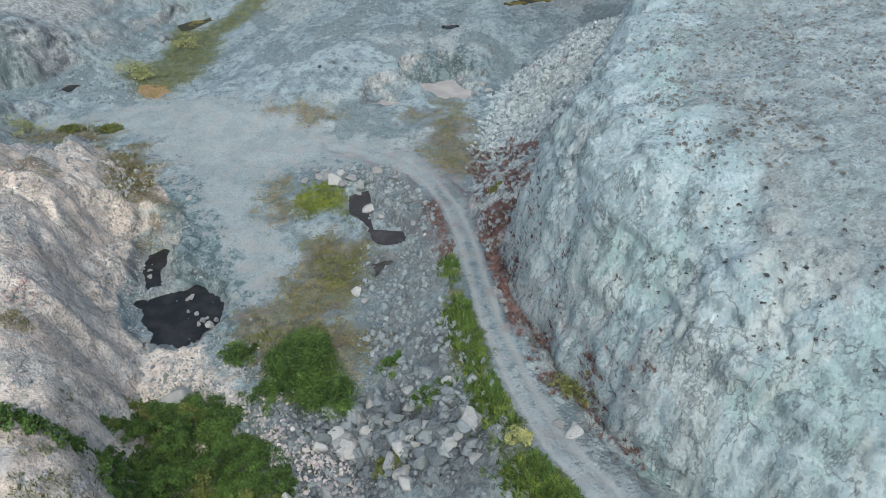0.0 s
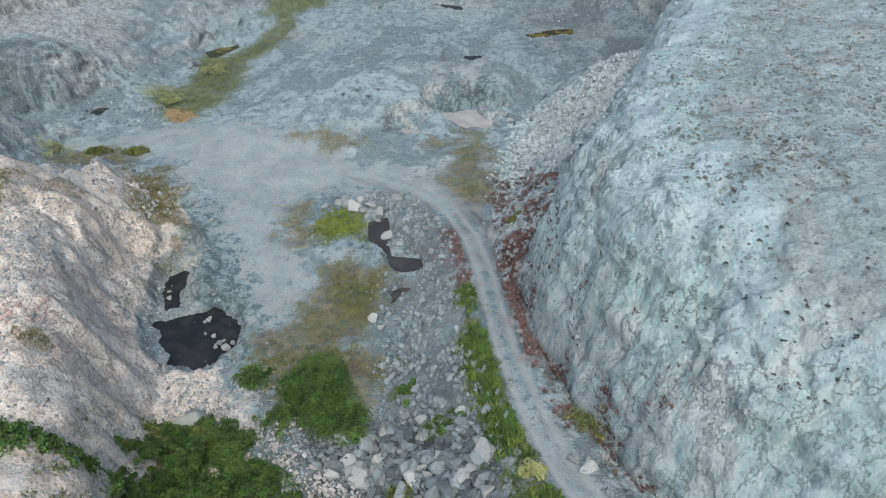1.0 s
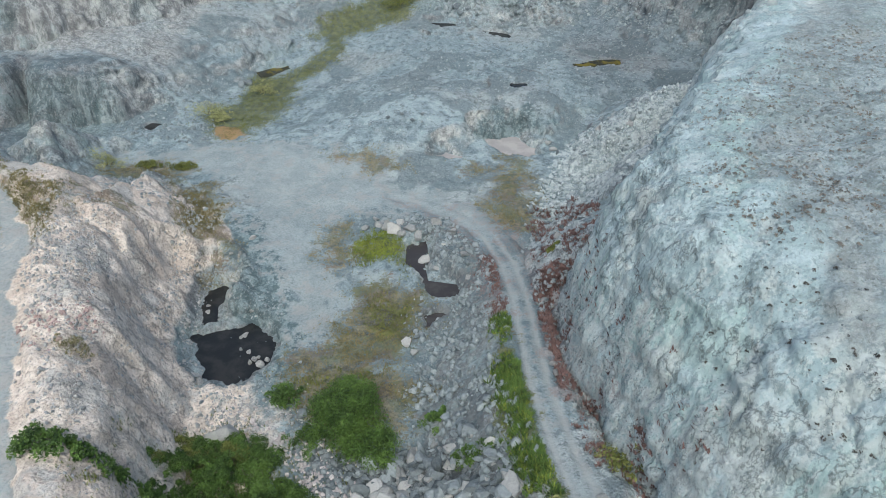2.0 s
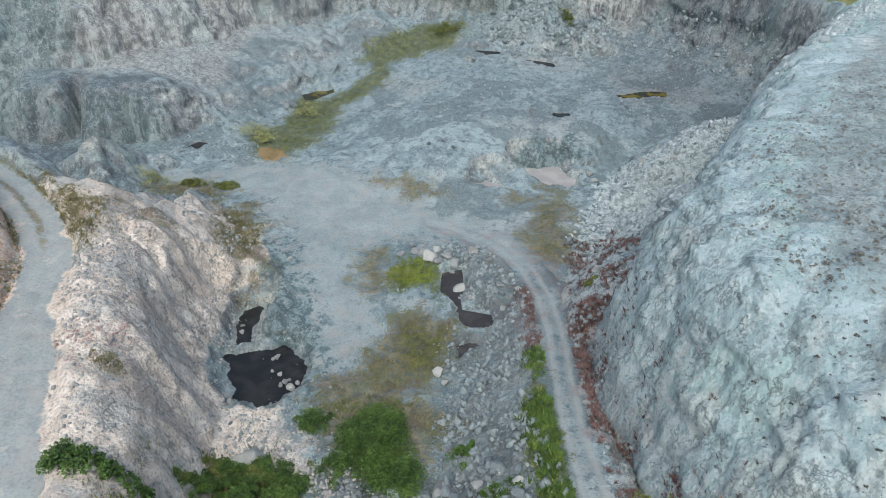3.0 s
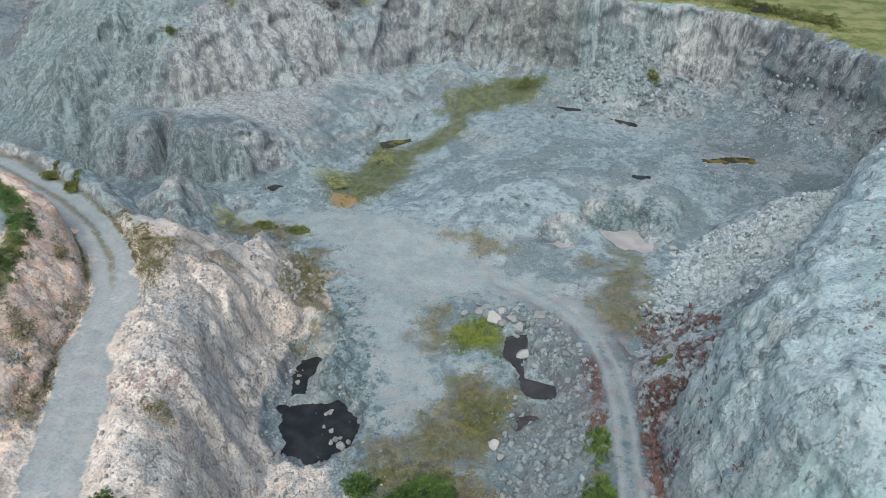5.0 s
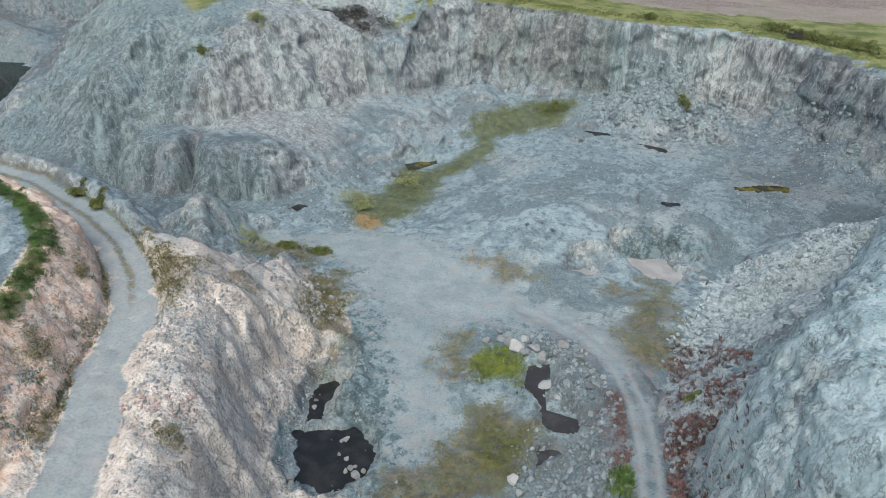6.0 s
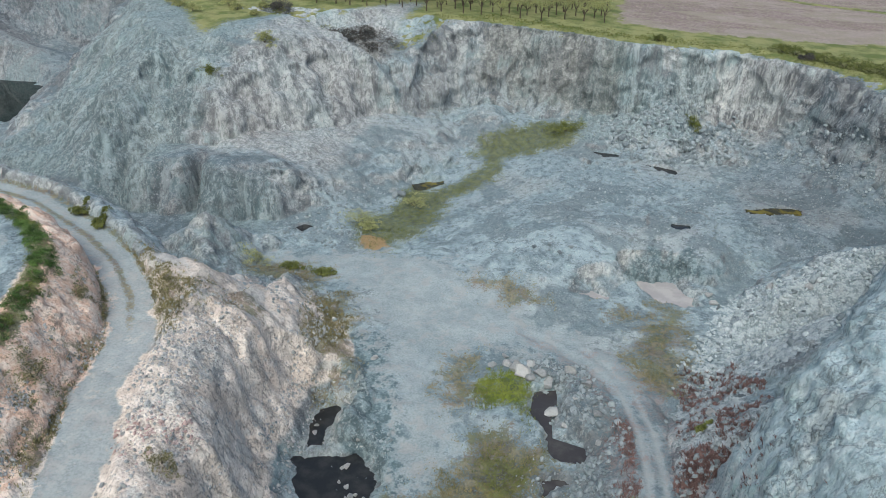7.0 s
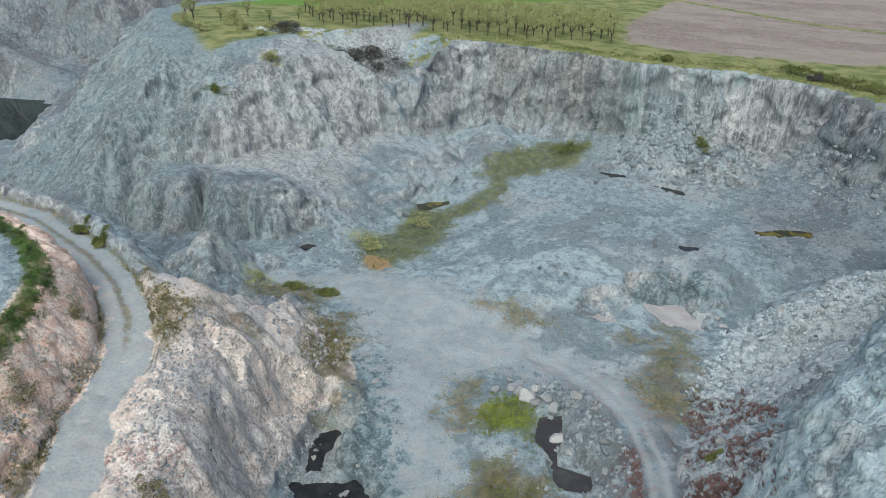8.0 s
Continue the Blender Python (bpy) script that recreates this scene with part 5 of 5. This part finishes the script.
make_bush("bush", -47.2, 86.4, 1.6, 1.2, 0.8, MAT_LEAF_GRASS, 409, "low mossy shrub on the quarry floor", clumps=26, per=50)
make_bush("bush", -50.8, 105.3, 2.6, 2.0, 2.4, MAT_LEAF_YOUNG, 410, "pale green willow bush in the drain", clumps=40, per=24, leaf=0.11, ragged=0.45)
make_bush("bush", -47.6, 103.2, 2.0, 1.6, 1.8, MAT_LEAF_YOUNG, 411, "pale green willow bush in the drain", clumps=40, per=24, leaf=0.11, ragged=0.45)
make_bush("bush", -44.5, 115.3, 2.0, 1.5, 2.0, MAT_LEAF_YOUNG, 412, "pale green willow bush in the drain", clumps=40, per=24, leaf=0.11, ragged=0.45)
make_bush("bush", -71.2, 69.3, 1.3, 1.0, 1.2, MAT_LEAF_GRASS, 413, "green bush on the outer verge of the road", clumps=28, per=50)
make_bush("bush", -66.6, 67.5, 1.2, 1.0, 1.1, MAT_LEAF_GRASS, 414, "green bush on the outer verge of the road", clumps=28, per=50)
make_bush("bush", -46.8, 39.6, 1.6, 1.5, 1.7, MAT_LEAF_DRY, 415, "yellow-green bush at the foot of the orange bank", clumps=36, per=34, leaf=0.09, ragged=0.4)
make_bush("bush", -52.4, 51.0, 1.2, 1.1, 1.2, MAT_LEAF_DRY, 416, "olive bush at the foot of the orange bank", clumps=36, per=34, leaf=0.09, ragged=0.4)
make_bush("bush", 5.9, 63.0, 0.7, 0.7, 0.7, MAT_LEAF_GRASS, 417, "small green bush among reddish plants", clumps=18, per=40)
make_bush("bush", 9.9, 33.2, 1.5, 1.5, 1.3, MAT_LEAF_GRASS, 418, "sparse grey-green bush below the rock face", clumps=20, per=26)
make_bush("bush", 5.0, 27.6, 0.7, 0.7, 0.9, MAT_LEAF_YOUNG, 419, "bright yellow-green bush on the verge of the track", clumps=20, per=50)
make_bush("bush", -4.6, 41.5, 1.2, 1.0, 0.7, MAT_LEAF, 420, "low green bush among the stones", clumps=20, per=45)
make_bush("bush", -1.2, 35.6, 1.4, 1.0, 0.7, MAT_LEAF, 421, "low green bush among the stones", clumps=22, per=45)
make_bush("bush", -4.5, 30.8, 1.1, 1.1, 0.9, MAT_LEAF_GRASS, 422, "sparse olive bush growing between boulders", clumps=20, per=30)
make_bush("bush", 0.8, 149, 1.8, 1.4, 2.0, MAT_LEAF_GRASS, 423, "olive bush on the talus of the far wall", clumps=28, per=45)
make_bush("bush", -24, 147.8, 3.2, 2.0, 1.8, MAT_LEAF_GRASS, 424, "green scrub at the foot of the far wall", clumps=36, per=50)
make_bush("bush", -87, 118, 2.0, 1.2, 1.2, MAT_LEAF_GRASS, 425, "olive scrub on a ledge of the grey hill", clumps=24, per=40)
make_bush("bush", -81.3, 129.4, 1.6, 1.4, 2.4, MAT_LEAF_YOUNG, 426, "young yellow-green tree bush on the crest", clumps=28, per=50)
for i, (px, py, rx, ry, h) in enumerate(((-92.3, 153, 3, 1.8, 1.8), (-75.5, 149.5, 3.2, 1.8, 1.8), (-66.4, 150, 4.5, 2.4, 2.6), (-71, 152, 2.6, 1.8, 1.6))):
    make_bush("bush", px, py, rx, ry, h, MAT_LEAF_DARK, 430 + i, "bare reddish-brown scrub on the rim", clumps=44, per=60)
for i, (px, py, s) in enumerate(((-8.5, 162, 0.9), (15.3, 165.8, 1.3), (17.5, 164.8, 1.2), (22.8, 160.6, 1.4), (25.7, 158, 1.5), (28.3, 156, 1.5), (31, 153, 1.4), (20.4, 163, 1.0))):
    make_bush("bush", px, py, s * 1.5, s * 1.3, s * 1.6, MAT_LEAF_GRASS, 440 + i, "yellow-green bush on the grassy rim", clumps=26, per=50, group="bushes on the rim")
make_bush("bush", 18.9, 160.2, 1.6, 1.2, 1.6, MAT_LEAF_DARK, 449, "dark bare bush on the grassy rim", clumps=26, per=50)

for i, (px, py, s) in enumerate(((-106.3, 140.5, 1.2), (-103.8, 150, 1.5), (-118, 149, 1.5), (-113, 144, 1.2), (-99, 146, 1.1), (-96, 152, 1.0), (-110, 157, 1.6), (-121, 152, 1.7), (-91, 141, 0.8))):
    make_bush("bush", px, py, s * 1.2, s * 1.1, s * 1.7, MAT_LEAF_YOUNG, 450 + i, "pale green wild bush on the crest of the grey hill", clumps=30, per=40, ragged=0.3, group="bushes on the crest")

# ---- trees ----
tree_kinds = [make_tree("orchard_tree", 500 + i, h, w, MAT_LEAF_YOUNG, 480, 0.16, "young orchard tree with yellow-green spring leaves", "trees of the orchard") for i, (h, w) in enumerate(((4.6, 1.9), (4.2, 2.1), (4.9, 2.0)))]
g_tree = np.random.default_rng(77)
spots = []
for row in range(11):
    for col in range(22):
        px, py = -112 + col * 4.4 + row * 0.9 + g_tree.normal(0, 0.3), 150 + row * 4.6 + col * 0.6 + g_tree.normal(0, 0.3)
        if inside(ORCHARD, np.array([px]), np.array([py]))[0] > 0.5:
            spots.append((px, py))
for i, (px, py) in enumerate(spots):
    m = pose(px, py, ground_at(px, py), 0, 0, g_tree.uniform(0, 360)) @ Matrix.Scale(g_tree.uniform(0.85, 1.12), 4)
    if i < 3:
        tree_kinds[i].matrix_basis = m
    else:
        copy_thing(tree_kinds[i % 3], m @ Matrix.Scale(1 / tree_kinds[i % 3].scale[0], 4))
wild = make_tree("tree", 510, 4.0, 2.0, MAT_LEAF_YOUNG, 700, 0.14, "light green wild tree on the grassy plateau", "trees on the plateau")
for i, (px, py, s) in enumerate(((-120.6, 156, 1.15), (-106, 152.5, 0.8), (-114, 158, 0.7), (-100, 158, 0.75), (-126, 160, 0.8), (-111, 165, 0.9), (-97, 166, 0.7), (-131, 168, 0.9))):
    m = pose(px, py, ground_at(px, py), 0, 0, i * 77)
    if i == 0:
        wild.matrix_basis = m @ Matrix.Scale(s, 4)
    else:
        copy_thing(wild, m @ Matrix.Scale(s / wild.scale[0], 4))

# ---- grass and low plants ----
tufts("meadow_moss", "yellowish moss and short dry grass on damp ground", MOSSES, 9500, 0.18, MAT_LEAF_DRY, 601, 5, 1.2, 0.045, 0.7, girth=0.12)
tufts("verge_grass", "green and yellow grass in strips on the ground", GRASSES[::2], 1500, 0.2, MAT_LEAF_GRASS, 602, 5, 0.0, 0.035)
tufts("roadside_grass", "olive and dry grass on the verges of the gravel road", MOSSES[6:7] + MOSSES[-1:], 2400, 0.24, MAT_LEAF_DRY, 614, 7, 1.0, 0.055, 0.7, ragged=0.6, girth=0.14)
tufts("ravine_grass", "olive grass in the wet ravine beside the spur", [MOSSES[3]], 1500, 0.22, MAT_LEAF_DRY, 615, 7, 0.6, 0.055, 0.7, ragged=0.8, girth=0.14)
tufts("drain_grass", "short green grass along the wet drain", [GREEN_STRIP], 6000, 0.18, MAT_LEAF_GRASS, 603, 4, 0.8, 0.04)
tufts("rust_plants", "reddish brown dry plants at the foot of the rock", [RUST, RUST, HILL_FOOT], 2300, 0.34, MAT_LEAF_RUST, 604, 14, 2.0, 0.07, 0.9, ragged=0.7)
tufts("verge_plants", "brown and yellow dry plants beside the track", [[(-1.6, 66), (-0.1, 62.5), (1.2, 55), (0.5, 53), (-0.8, 60), (-2, 65)]], 260, 0.28, MAT_LEAF_RUST, 612, 12, 1.0, 0.06, 0.9, ragged=0.5, girth=0.14)
tufts("pool_grass", "fresh bright green grass beside the murky pool", [GRASSES[0]], 900, 0.22, MAT_LEAF_FRESH, 616, 8, 0.6, 0.05, 0.8, ragged=0.6, girth=0.14)
tufts("thicket_weeds", "bright green weeds round the thickets", [BIG_BUSH, MID_BUSH], 5000, 0.4, MAT_LEAF_GRASS, 605, 4, 0.3, 0.04)
cushions("hill_shrubs", "small dark dry cushions dotted over the rock hill", [(10.5, 34), (13, 37), (15, 40), (20, 36), (26, 30), (30, 24), (20, 22), (15, 25), (11, 29)], 460, 0.05, 0.19, MAT_LEAF_DARK, 606, 26, 1.4)
cushions("hill_brow_shrubs", "grey-brown dry cushions along the brow of the rock hill", [(14, 47), (15, 41), (20, 37), (26, 38), (24, 44), (18, 48)], 200, 0.06, 0.22, MAT_LEAF_GREY, 613, 26, 1.6)
cushions("hilltop_shrubs", "grey-brown dry tufts over the top of the hill", [(15, 58), (14, 47), (18, 42), (34, 36), (50, 40), (50, 80), (30, 76), (22, 66)], 3400, 0.05, 0.2, MAT_LEAF_GREY, 607, 14, 0.8)
tufts("rim_grass", "yellow-green grass along the rim of the quarry", [[(-58, 151), (-53, 161), (-41, 163), (-29, 161), (-6, 160), (5, 163), (15, 161), (24, 154), (31, 146), (36, 150), (24, 162), (6, 168), (-18, 166), (-45, 168), (-62, 158)]], 2600, 0.3, MAT_LEAF_GRASS, 609, 4, 0.5, 0.06, above=18.5)
tufts("track_verge", "lush green and yellow grass along the lower verge of the track", [GRASSES[1]], 1500, 0.3, MAT_LEAF_FRESH, 610, 9, 2.0, 0.05, 0.8, ragged=0.5, girth=0.14)
tufts("track_verge_weeds", "dark green weeds along the lower verge of the track", [GRASSES[1]], 1700, 0.42, MAT_LEAF, 611, 9, 1.6, 0.06, 0.9, ragged=0.5, girth=0.14)
